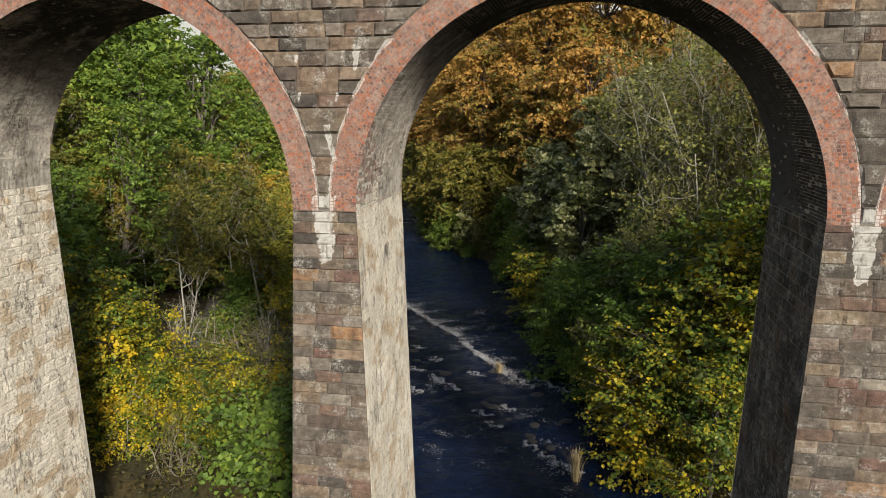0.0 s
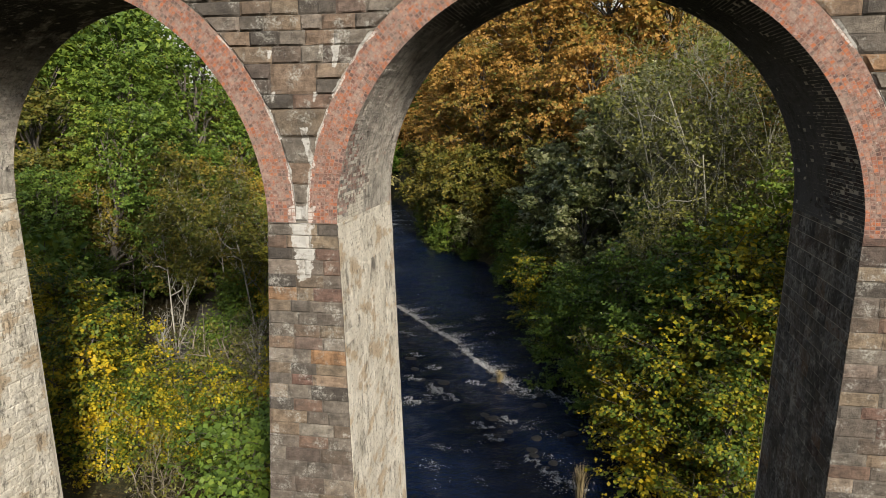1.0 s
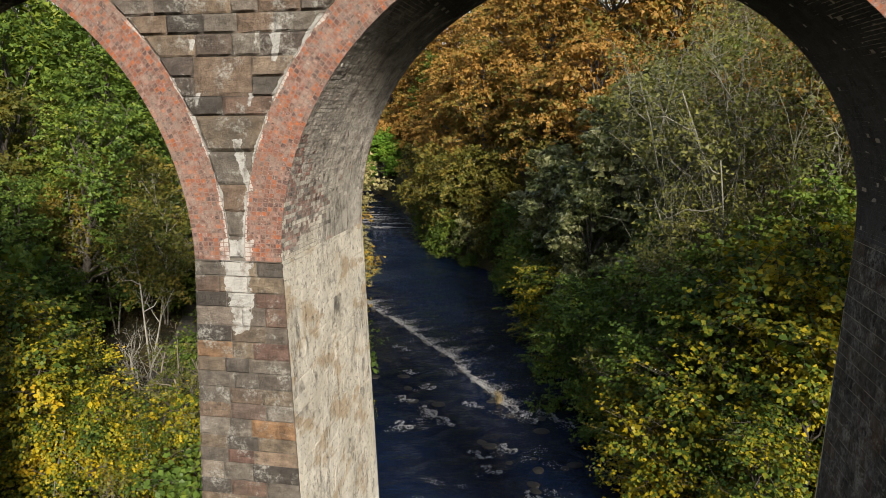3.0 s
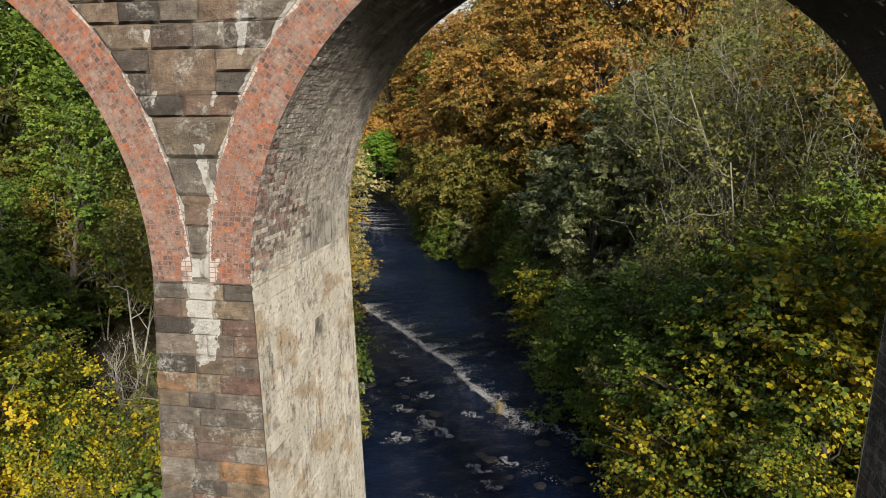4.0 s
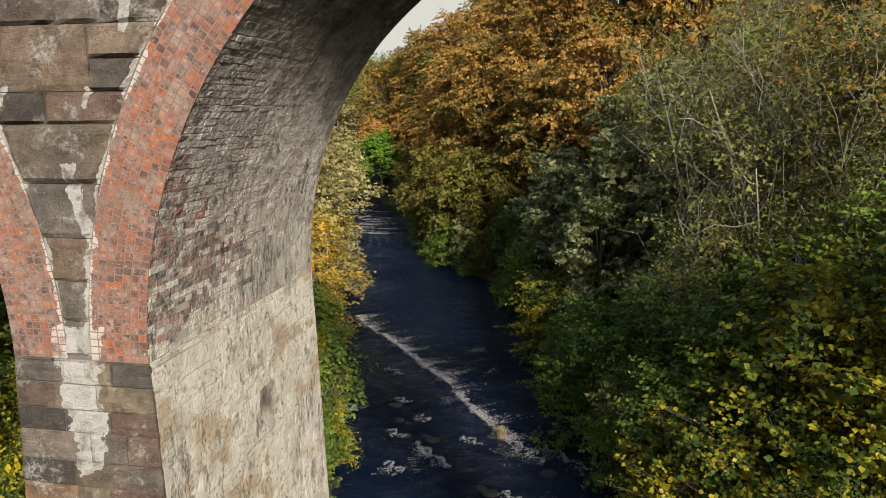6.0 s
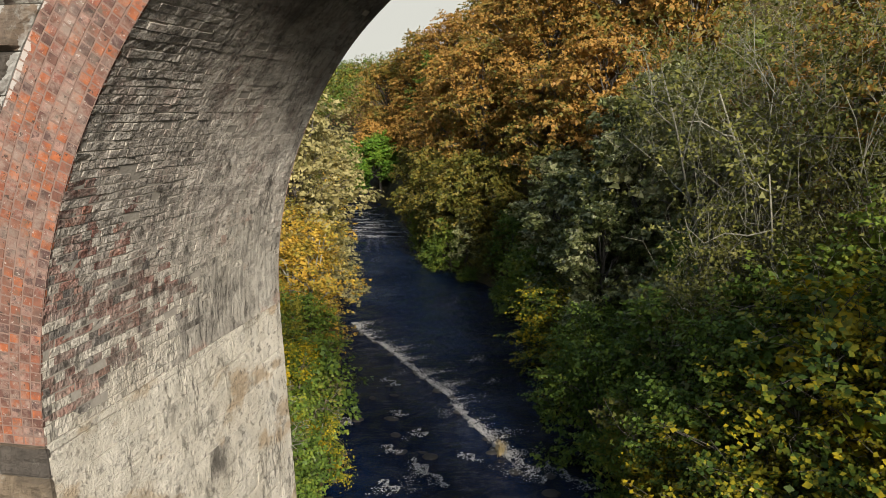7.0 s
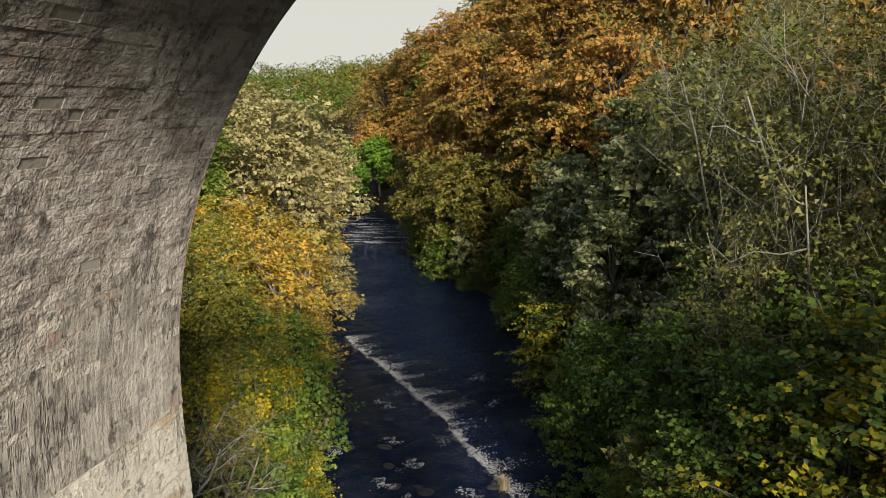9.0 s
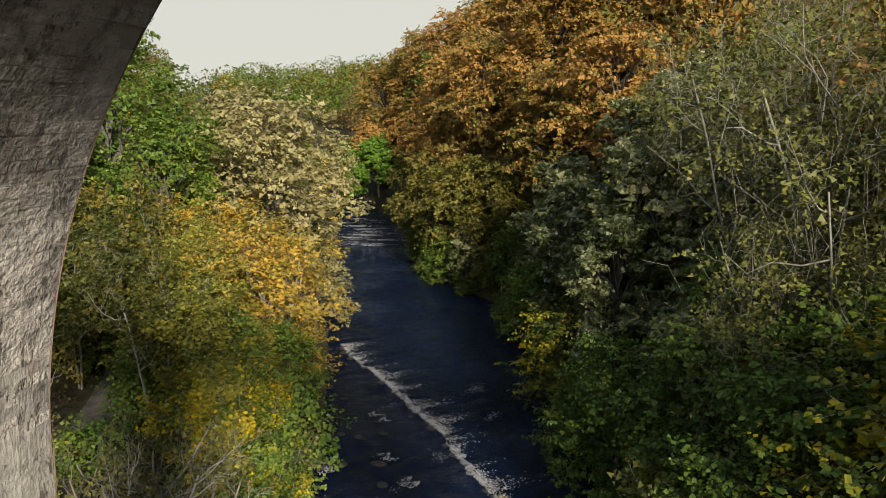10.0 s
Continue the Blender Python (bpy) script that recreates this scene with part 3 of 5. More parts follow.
def box(x0, x1, y0, y1, z0, z1):
    v = [(x, y, z) for z in (z0, z1) for y in (y0, y1) for x in (x0, x1)]
    return v, [(0, 2, 3, 1), (4, 5, 7, 6), (0, 1, 5, 4), (1, 3, 7, 5), (3, 2, 6, 7), (2, 0, 4, 6)]


viaduct = empty("viaduct")
tagged(viaduct, "tall stone railway viaduct with red brick arch rings", "viaduct", kind="structure")
PIERS, ARCHES = range(-2, 4), range(-2, 3)


def pier_core(k):
    """The body of a pier, battered towards its foot, set back behind its facing."""
    a, b = pier_x(k)
    foot = -3.0
    g = BATTER * (SPRING - foot)
    e = 0.02
    v = []
    for z, s in ((foot, g), (SPRING, 0.0)):
        f = s * 0.3
        v += [(a - s + e, e - f, z), (b + s - e, e - f, z), (b + s - e, DEPTH - e + f, z), (a - s + e, DEPTH - e + f, z)]
    return v, [(0, 3, 2, 1), (4, 5, 6, 7), (0, 1, 5, 4), (1, 2, 6, 5), (2, 3, 7, 6), (3, 0, 4, 7)]


pier_obs = {}
for k in PIERS:
    vf = pier_core(k)
    pier_obs[k] = part_mesh("pier", mesh_of("pier", *vf, MORTAR, side_mat=WASH_MORTAR), viaduct, "tapering sandstone pier, limewashed inside the arches")


def barrel(y, a):
    """Radius of the barrel at depth y, at the angle a from a springing: it widens a little towards its far end."""
    return ARC + 0.13 * max(0.0, y) / DEPTH * min(1.0, 1.5 * math.sin(a))


def arch_core(k):
    """Spandrel and barrel between the piers k and k + 1."""
    x0, x1 = pier_x(k)[1], pier_x(k + 1)[0]
    mid = (x0 + x1) / 2
    N = 72
    v, f = [], []
    e = 0.02
    for i in range(N + 1):
        a = math.pi * i / N
        tx = x0 - PIER / 2 + (SPAN + PIER) * i / N
        for y in (e, DEPTH - e):
            r = barrel(y, a) + 0.015
            x, z = mid - r * math.cos(a), SPRING + r * math.sin(a)
            v += [(x, y, z), (tx, y, TOP)]
    for i in range(N):
        q, w = i * 4, i * 4 + 4
        f += [(q, q + 1, w + 1, w), (q + 2, w + 2, w + 3, q + 3), (q, w, w + 2, q + 2)]
    # the ends, down to the middle of each pier
    for q, xs, flip in ((0, x0 - PIER / 2, False), (N * 4, x1 + PIER / 2, True)):
        k0 = len(v)
        v += [(xs, e, SPRING), (xs, DEPTH - e, SPRING)]
        f += [(k0, q + 1, q), (k0 + 1, q + 2, q + 3)]
    return v, f


soffit_obs = {}
for k in ARCHES:
    soffit_obs[k] = part_mesh("spandrel", mesh_of("spandrel", *arch_core(k), MORTAR, side_mat=SOFFIT_MORTAR), viaduct, "arch barrel and spandrel wall")


def deck():
    x0, x1 = pier_x(PIERS[0])[0] - 30, pier_x(PIERS[-1])[1] + 30
    h = Heap()
    h.add(box(x0, x1, -0.14, DEPTH + 0.14, TOP, TOP + 0.22))
    part_mesh("string_course", mesh_of("string_course", h.v, h.f, STONE), viaduct, "projecting stone string course")
    for y in (-0.05, DEPTH - 0.4):
        part_mesh("parapet", mesh_of("parapet", *box(x0, x1, y, y + 0.45, TOP + 0.22, TOP + 0.34), STONE), viaduct, "stone parapet")
    for xa, xb in ((x0, pier_x(PIERS[0])[0] - 0.01 + PIER / 2), (pier_x(PIERS[-1])[1] + 0.01 - PIER / 2, x1)):
        part_mesh("abutment", mesh_of("abutment", *box(xa, xb, 0.02, DEPTH - 0.02, -3, TOP), STONE), viaduct, "solid stone abutment")


deck()

# ---- facing stones ----
front = np.array((0.0, -1.0, 0.0))


def courses(z0, z1, h=0.27, seed=1):
    r = np.random.default_rng(seed)
    out, z = [], z0
    while z < z1:
        d = h * r.choice((0.85, 0.95, 1.0, 1.1, 1.3))
        out.append((z, min(z + d, z1)))
        z += d
    return out


def cuts(a, b, mean, r):
    """Joint places from a to b."""
    n = max(1, round((b - a) / mean))
    w = r.uniform(0.6, 1.5, n)
    return a + (b - a) * np.concatenate([[0], np.cumsum(w) / w.sum()])


G = 0.004
masonry, seed = Heap(), 100


def face_stone(parent, quad, out, depth, bulge, single, mat):
    """Lays a stone: as a piece of its own, or into the joined masonry."""
    global seed
    seed += 1
    vf = block(quad, out, depth, bulge, seed, 0.22, 4 if single else 3)
    if single:
        part_mesh("stone", mesh_of("stone", *vf, mat), parent)
    else:
        masonry.add(vf)


def pier_front(k, zlow, ztop=SPRING, single=False):
    a, b = pier_x(k)
    r = np.random.default_rng(40 + k)
    for z0, z1 in courses(zlow, ztop, 0.305, 70 + k):
        s0, s1 = BATTER * (SPRING - z0), BATTER * (SPRING - z1)
        js = cuts(0, 1, 0.55 / PIER, r)
        for u0, u1 in zip(js[:-1], js[1:]):
            def at(u, z, s):
                return (a - s + (PIER + 2 * s) * u, -s * 0.3 + 0.02, z)
            g = G / PIER
            q = [at(u0 + (g if u0 > 0 else 0), z0 + G, s0), at(u1 - (g if u1 < 1 else 0), z0 + G, s0), at(u1 - (g if u1 < 1 else 0), z1 - G, s1), at(u0 + (g if u0 > 0 else 0), z1 - G, s1)]
            face_stone(pier_obs[k], q, front, 0.028 + r.uniform(-0.010, 0.016), 0.022, single, STONE)


def spandrel_front(k):
    """The face between the backs of the rings on either side of pier k."""
    ro = ARC + RING + 0.006
    ca, cb = k * PITCH - PIER - ARC, k * PITCH + ARC
    r = np.random.default_rng(60 + k)
    zs = (15.05, 15.42, 15.84, 16.30, 16.85, 17.44, 17.75, 18.06, 18.38, 18.74, 19.05, 19.36, 19.66, 19.97, 20.30, 20.62, TOP)
    rows = list(zip(zs[:-1], zs[1:]))
    big = zs.index(17.75)
    b0x, b1x = k * PITCH - 1.38, k * PITCH - 0.37

    def ends(z):
        q = math.sqrt(max(ro * ro - (z - SPRING) ** 2, 0.0))
        return ca + max(q, 0.02), cb - max(q, 0.02)

    def lay(quad, single):
        face_stone(soffit_obs[0], quad, front, 0.052 + r.uniform(-0.012, 0.034), 0.030, single, STONE)

    for i, (z0, z1) in enumerate(rows):
        (l0, r0), (l1, r1) = ends(z0 + G), ends(z1 - G)
        near = k == 0 and z1 < SPRING + 4.6
        # one great block takes up two courses; the others are cut between it and the rings
        runs = [(l0, b0x), (b1x, r0)] if i in (big, big + 1) else [(l0, r0)]
        for a, e in runs:
            js = [a, e] if e - a < 0.5 or z1 < 17.5 else list(cuts(a, e, 0.58, r))
            for u, v in zip(js[:-1], js[1:]):
                lo, hi = (l0, l1) if u == l0 else (u + G, u + G), (r0, r1) if v == r0 else (v - G, v - G)
                lay([(lo[0], 0.02, z0 + G), (hi[0], 0.02, z0 + G), (hi[1], 0.02, z1 - G), (lo[1], 0.02, z1 - G)], near)
        if i == big:
            z2 = rows[big + 1][1]
            lay([(b0x + G, 0.02, z0 + G), (b1x - G, 0.02, z0 + G), (b1x - G, 0.02, z2 - G), (b0x + G, 0.02, z2 - G)], near)


for k in (-1, 0, 1):
    pier_front(k, 6.5 if k == 0 else 4.5, single=k == 0)
    pier_front(k, -0.7, 6.5 if k == 0 else 4.5)
    spandrel_front(k)
for k in (-2, 2, 3):
    pier_front(k, -0.7)
for k in (-2, 2):
    spandrel_front(k)
part_mesh("facing_stones", mesh_of("facing_stones", masonry.v, masonry.f, STONE), viaduct, "coursed rock-faced sandstone facing")["kind"] = "stuff"


def pier_side(k, right, heap, single=False):
    """The flank of a pier inside the arch, roughly coursed under worn limewash."""
    a, b = pier_x(k)
    r = np.random.default_rng(20 + k + (7 if right else 0))
    sg = 1.0 if right else -1.0
    out = np.array((sg, 0, 0))
    n = 0
    for z0, z1 in courses(-0.7, 2.0, 0.29, 50 + k) + courses(2.0, SPRING, 0.29, 30 + k):
        s0, s1 = BATTER * (SPRING - z0), BATTER * (SPRING - z1)
        js = cuts(0.026, DEPTH - 0.026, 0.62, r)
        for u0, u1 in zip(js[:-1], js[1:]):
            def at(y, z, s):
                return ((b + s - 0.02) if right else (a - s + 0.02), y, z)
            w = 0.003 if k == 0 and right else 0.006
            q = [at(u0 + w, z0 + w, s0), at(u1 - w, z0 + w, s0), at(u1 - w, z1 - w, s1), at(u0 + w, z1 - w, s1)]
            if not right:
                q = [q[1], q[0], q[3], q[2]]
            n += 1
            if single and z0 > 9.0:
                part_mesh("stone", mesh_of("stone", *block(q, out, 0.020 + r.uniform(-0.002, 0.003), 0.006, 1000 * (k + 5) + n, 0.85), WASHED), pier_obs[k])
                continue
            heap.add(block(q, out, 0.020 + r.uniform(-0.003, 0.003), 0.012 if k < 0 or not right else 0.006, 1000 * (k + 5) + n, 0.35 if k < 0 or not right else 0.75))


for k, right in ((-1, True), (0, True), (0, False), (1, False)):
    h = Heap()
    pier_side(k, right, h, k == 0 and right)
    part_mesh("flank_stones", mesh_of("flank_stones", h.v, h.f, WASHED if right else SHADE_STONE), pier_obs[k], "limewashed coursed stone on the pier's flank" if right else "coursed stone on the pier's left flank, darkened in colour for shade")["kind"] = "stuff"


# ---- arch rings and soffits ----
def ring_bricks(k, singles_upto):
    mid = pier_x(k)[1] + ARC
    rows = 7
    rt = RING / rows
    step = 0.078
    heap, n = Heap(), 0
    back_v, back_f = [], []
    for row in range(rows):
        r0, r1 = ARC + row * rt, ARC + (row + 1) * rt
        m = int(math.pi * (r0 + r1) / 2 / step)
        for i in range(m):
            n += 1
            a0, a1 = math.pi * i / m, math.pi * (i + 1) / m
            ga = 0.0068 / r0
            def at(rr, aa):
                return (mid - rr * math.cos(aa), 0.02, SPRING + rr * math.sin(aa))
            ja, jb = 0.005 + 0.005 * ((n * 37) % 11) / 11, 0.005 + 0.005 * ((n * 53) % 13) / 13
            q = [at(r1 - ja, a0 + ga), at(r0 + jb, a0 + ga), at(r0 + ja, a1 - ga), at(r1 - jb, a1 - ga)]
            vf = small_block(q, front, 0.0125, n + 9000 * (k + 4), 0.003)
            if i < singles_upto:
                part_mesh("brick", mesh_of("brick", *vf, BRICK), soffit_obs[k])
            else:
                heap.add(vf)
    part_mesh("ring_bricks", mesh_of("ring_bricks", heap.v, heap.f, BRICK), soffit_obs[k], "red brick arch ring")["kind"] = "stuff"
    N = 96
    for yy, flip in ((0.012, False), (DEPTH - 0.012, True)):
        b0 = len(back_v)
        for i in range(N + 1):
            a = math.pi * i / N
            for rr in (barrel(yy, a) + 0.002, ARC + RING):
                back_v.append((mid - rr * math.cos(a), yy, SPRING + rr * math.sin(a)))
        for i in range(N):
            q = b0 + i * 2
            back_f.append((q, q + 2, q + 3, q + 1) if flip else (q, q + 1, q + 3, q + 2))
    part_mesh("ring_bed", mesh_of("ring_bed", back_v, back_f, PALE_MORTAR), soffit_obs[k])


def soffit_bricks(k, lo, hi):
    """Brick courses of the barrel, seen from below, from angle lo to hi."""
    mid = pier_x(k)[1] + ARC
    step = 0.078
    m = int(math.pi * ARC / step)
    heap, shade_tinted, coat = Heap(), Heap(), Heap()
    r = np.random.default_rng(300 + k)
    n = 0
    for i in range(m):
        a0, a1 = math.pi * i / m, math.pi * (i + 1) / m
        if not lo <= a0 <= hi:
            continue
        am = (a0 + a1) / 2
        out = np.array((math.cos(am), 0, -math.sin(am)))
        js = [0.016] + list(np.arange(0.115 if i % 2 else 0.17, DEPTH - 0.06, 0.118 if i % 3 == 0 else 0.232)) + [DEPTH - 0.016]
        sag = 0.0022 * float(np.clip(r.standard_normal(), -1.3, 1.3))
        for u0, u1 in zip(js[:-1], js[1:]):
            n += 1
            # the far, lower half is still covered by old render
            covered = (u0 + u1) / 2 > 1.9 + 0.35 * math.sin(am * 9 + k) + r.normal(0, 0.16) and am < 0.20 + 0.08 * math.sin(u0 * 2.3) + r.normal(0, 0.05)
            if r.random() < 0.02 and not covered:
                continue
            def at(y, aa):
                rr = barrel(y, aa) + 0.012
                return (mid - rr * math.cos(aa), y, SPRING + rr * math.sin(aa))
            filled = (u0 + u1) / 2 > 1.7 + 0.5 * math.sin(am * 7 + k) + r.normal(0, 0.25)
            gap = 0.0012 if filled else 0.0065
            ga = gap / ARC
            q = [at(u0 + gap, a0 + ga), at(u1 - gap, a0 + ga), at(u1 - gap, a1 - ga), at(u0 + gap, a1 - ga)]
            if covered:
                coat.add(small_block([at(u0, a0), at(u1, a0), at(u1, a1), at(u0, a1)], out, 0.006, n, 0.0004))
                continue
            q = [np.array(p) + r.normal(0, 0.0008 if filled else 0.0035, 3) for p in q]
            # bricks past the crown go to the heap with painted shade
            (shade_tinted if am + r.normal(0, 0.12) > 1.75 else heap).add(small_block(q, out, 0.0045 + sag + (r.uniform(-0.004, 0.004) if r.random() < 0.2 else r.uniform(-0.0015, 0.0015)), n + 50000 * (k + 4), 0.0015))
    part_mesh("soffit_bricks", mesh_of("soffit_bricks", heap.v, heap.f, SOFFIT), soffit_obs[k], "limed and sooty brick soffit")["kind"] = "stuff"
    part_mesh("render_coat", mesh_of("render_coat", coat.v, coat.f, RENDER), soffit_obs[k], "patch of old cream lime render over the bricks")["kind"] = "stuff"
    part_mesh("soffit_bricks", mesh_of("soffit_bricks", shade_tinted.v, shade_tinted.f, SHADE_TINTED_SOFFIT), soffit_obs[k], "dark brick soffit, its shade put into the colour")["kind"] = "stuff"


for k in (-1, 0, 1):
    ring_bricks(k, 43 if k == 0 else 0)
for k in (-1, 0):
    soffit_bricks(k, 0, math.pi)


# ================= foam and grass in the river =================
def along(line, n, r):
    """n random places on a line of points, and its way there."""
    p = np.array(line, float)
    seg = np.linalg.norm(p[1:] - p[:-1], axis=1)
    u = r.uniform(0, seg.sum(), n)
    c = np.concatenate([[0], np.cumsum(seg)])
    x, y = np.interp(u, c, p[:, 0]), np.interp(u, c, p[:, 1])
    k = np.clip(np.searchsorted(c, u) - 1, 0, len(seg) - 1)
    return np.stack([x, y], 1), (p[1:] - p[:-1])[k] / seg[k][:, None], u


LEDGE = [(-15.2, 52.6), (-13.4, 49.9), (-11.6, 48.0), (-8.9, 44.6), (-6.2, 40.8), (-4.0, 38.2), (-2.4, 35.0), (-0.8, 32.7), (0.4, 30.8), (1.9, 28.4)]
# broken water over single rocks: x, y, length along the flow's edge, breadth
TORN = [(2.0, 29.6, 0.9, 0.5), (2.6, 28.6, 0.7, 0.35), (3.6, 29.4, 0.9, 0.3), (4.8, 28.3, 0.9, 0.3), (-2.7, 27.7, 1.4, 0.35), (-3.5, 28.6, 0.8, 0.3), (0.3, 23.5, 0.7, 0.25),
        (1.7, 24.5, 0.6, 0.45), (1.1, 22.0, 0.6, 0.25), (3.4, 19.8, 0.6, 0.3), (4.5, 18.6, 0.7, 0.3), (5.4, 17.7, 0.9, 0.4), (-8.0, 39.7, 0.9, 0.25), (-4.3, 32.4, 0.5, 0.5),
        (-4.5, 26.3, 0.7, 0.5), (-9.3, 33.4, 1.0, 0.6), (-6.2, 34.8, 0.6, 0.3), (-1.0, 30.0, 0.7, 0.25), (-5.4, 30.1, 0.7, 0.3)]


def build_foam():
    r = np.random.default_rng(9)
    m = Mat("river_foam", 0.7)
    m.color(m.mix(m.noise(9.0, 4), (0.22, 0.21, 0.195), (0.50, 0.49, 0.47)))
    co = []

    def flecks(p, way, length, width, z):
        n = len(p)
        ang = r.normal(0, 0.7, n)
        ca, sa = np.cos(ang), np.sin(ang)
        d = np.stack([way[:, 0] * ca - way[:, 1] * sa, way[:, 0] * sa + way[:, 1] * ca], 1)
        e = np.stack([-d[:, 1], d[:, 0]], 1)
        L, W = length * r.uniform(0.3, 1.2, (n, 1)), width * r.uniform(0.3, 1.2, (n, 1))
        q = np.stack([p - d * L, p + e * W + d * L * r.uniform(-0.5, 0.5, (n, 1)), p + d * L, p - e * W + d * L * r.uniform(-0.5, 0.5, (n, 1))], 1)
        zz = np.repeat((z + r.uniform(0.0, 0.05, (n, 1))), 4, 1) + r.uniform(-0.02, 0.03, (n, 4))
        co.append(np.concatenate([q, zz[..., None]], -1))

    flow = np.array((-0.45, -0.9))
    for line, n, reach, thin in ((LEDGE, 13000, 0.8, 0.50),):
        p, way, u = along(line, n, r)
        keep = np.sin(u * 1.9) * 0.5 + np.sin(u * 0.77 + 1) * 0.5 + np.sin(u * 5.3) * 0.35 + r.normal(0, 0.35, n) > (thin - 0.55) * 2.2
        side = np.stack([way[:, 1], -way[:, 0]], 1)
        off = np.abs(r.normal(0, 1, n)) ** 1.4 * reach * (0.35 + 0.65 * (np.sin(u * 2.3 + 0.5) > 0.1))
        p = p - side * off[:, None] * 0.9 + r.normal(0, 0.05, (n, 2))
        flecks(p[keep], -side[keep], 0.065, 0.026, WATER + 0.07)
    # torn streaks in the broken water between the ledges
    for x, y, length, broad in TORN:
        n = int(420 * length * broad) + 60
        u, v = r.uniform(-1, 1, (n, 1)), r.normal(0, 1, (n, 1))
        d, e = np.array((0.80, -0.60)), np.array((-0.60, -0.80))
        p = np.array((x, y)) + d * u * length + e * (np.abs(v) ** 1.3 * broad * (1 - 0.5 * np.abs(u)) + 0.18 * np.sin(u * 5 + x))
        flecks(p, np.repeat(e[None], n, 0), 0.075, 0.028, WATER + 0.07)
    for _ in range(26):
        y = r.uniform(15, 46)
        c = np.array((r.uniform(float(left_bank(y)) + 3, float(right_bank(y)) - 4), y))
        n = int(r.uniform(10, 60))
        t = r.normal(0, 0.5, (n, 1))
        d = np.array((0.75, -0.45)) if r.random() < 0.6 else flow
        p = c + d * t * r.uniform(0.5, 1.3) + r.normal(0, 0.20, (n, 2))
        flecks(p, np.repeat(d[None], n, 0), 0.065, 0.018, WATER + 0.065)
    # white water far up, at the bend
    for _ in range(40):
        y = r.uniform(96, 130)
        c = np.array((r.uniform(float(left_bank(y)) + 1, float(right_bank(y)) - 2), y))
        n = 30
        p = c + np.array((1.0, 0.15)) * r.normal(0, 1.0, (n, 1)) + r.normal(0, 0.15, (n, 2))
        flecks(p, np.repeat(np.array((1.0, 0.1))[None], n, 0), 0.35, 0.10, WATER + 0.065)
    co = np.concatenate(co)
    # the unbroken lip of foam along each ledge
    m2 = Mat("ledge_foam", 0.5)
    cover = m2.ramp(m2.math("ADD", m2.noise(3.0, 7, 0.7), m2.math("MULTIPLY", m2.noise(14.0, 5, 0.7), 0.5)), [(0.66, 0.0), (0.88, 1.0)])
    m2.color(m2.mix(cover, (0.012, 0.013, 0.014), (0.40, 0.39, 0.37)))
    m2.bump(m2.noise(9.0, 5, 0.7), 0.8, 0.06)
    for line, most in ((LEDGE, 0.62),):
        p = np.array(line)
        seg = np.concatenate([[0], np.cumsum(np.linalg.norm(p[1:] - p[:-1], axis=1))])
        v, f = [], []
        u = np.arange(0, seg[-1], 0.08)
        for i, q in enumerate(u):
            x, y = np.interp(q, seg, p[:, 0]), np.interp(q, seg, p[:, 1])
            x2, y2 = np.interp(q + 0.3, seg, p[:, 0]), np.interp(q + 0.3, seg, p[:, 1])
            w = np.array((x2 - x, y2 - y)) + 1e-6
            w /= np.linalg.norm(w)
            up = np.array((-w[1], w[0]))
            jit = 0.10 * math.sin(q * 2.1) + 0.07 * math.sin(q * 5.3 + 1) + 0.05 * math.sin(q * 11.0)
            wid = most * max(0.03, 0.28 + 0.42 * math.sin(q * 0.9 + 0.7) * math.sin(q * 0.37) + 0.22 * math.sin(q * 3.1) + 0.12 * math.sin(q * 8.3))
            for k, (s, z) in enumerate(((-0.10, -0.10), (0.0, 0.07), (0.35, 0.10), (1.0, 0.045))):
                o = up * (jit + (s * wid if s > 0 else s))
                v.append((x + o[0], y + o[1], WATER + z + 0.015 * math.sin(q * 17 + k)))
        for i in range(len(u) - 1):
            for k in range(3):
                a = i * 4 + k
                f.append((a, a + 4, a + 5, a + 1))
        rib = new("foam", mesh_of("foam", v, f, m2.m, True))
        tagged(rib, "line of foam on the lip of a rock ledge", "foam", kind="stuff")
    ob = new("foam", leaf_mesh("foam", co, m.m))
    tagged(ob, "white foam where the river breaks over rock ledges", "foam", kind="stuff")


build_foam()


def rock(x, y, z, s, seed, mat):
    r = np.random.default_rng(seed)
    bm = bmesh.new()
    bmesh.ops.create_icosphere(bm, subdivisions=2, radius=1.0)
    k = r.normal(0, 1, (6, 3))
    for v in bm.verts:
        d = sum(math.sin(float(np.dot(k[i], v.co)) * 1.7 + i) for i in range(6)) * 0.06
        v.co = v.co * (1 + d)
        v.co.x *= s * 1.3
        v.co.y *= s
        v.co.z *= s * 0.45
    me = bpy.data.meshes.new("rock")
    bm.to_mesh(me)
    bm.free()
    me.materials.append(mat)
    ob = new("rock", me)
    ob.matrix_world = pose(x, y, z, 0, 0, r.uniform(0, 360))
    return tagged(ob, "wet dark rock just breaking the river's surface", "rock", "rocks of the river ledges")


wet = Mat("wet_rock", 0.65)
wet.color(wet.mix(wet.noise(3.0, 5, 0.6), (0.012, 0.011, 0.009), (0.05, 0.044, 0.036)))
wet.bump(wet.noise(8.0, 4), 0.6, 0.05)
rr = np.random.default_rng(31)
for line, n in ((LEDGE, 26), ([(x, y) for x, y, *_ in sorted(TORN)], 26)):
    ps = along(line, n, rr)[0]
    for i, p in enumerate(ps):
        rock(p[0] + rr.normal(0, 0.3), p[1] + rr.normal(0, 0.3), WATER - 0.05, rr.uniform(0.15, 0.38), 500 + i + n, wet.m)
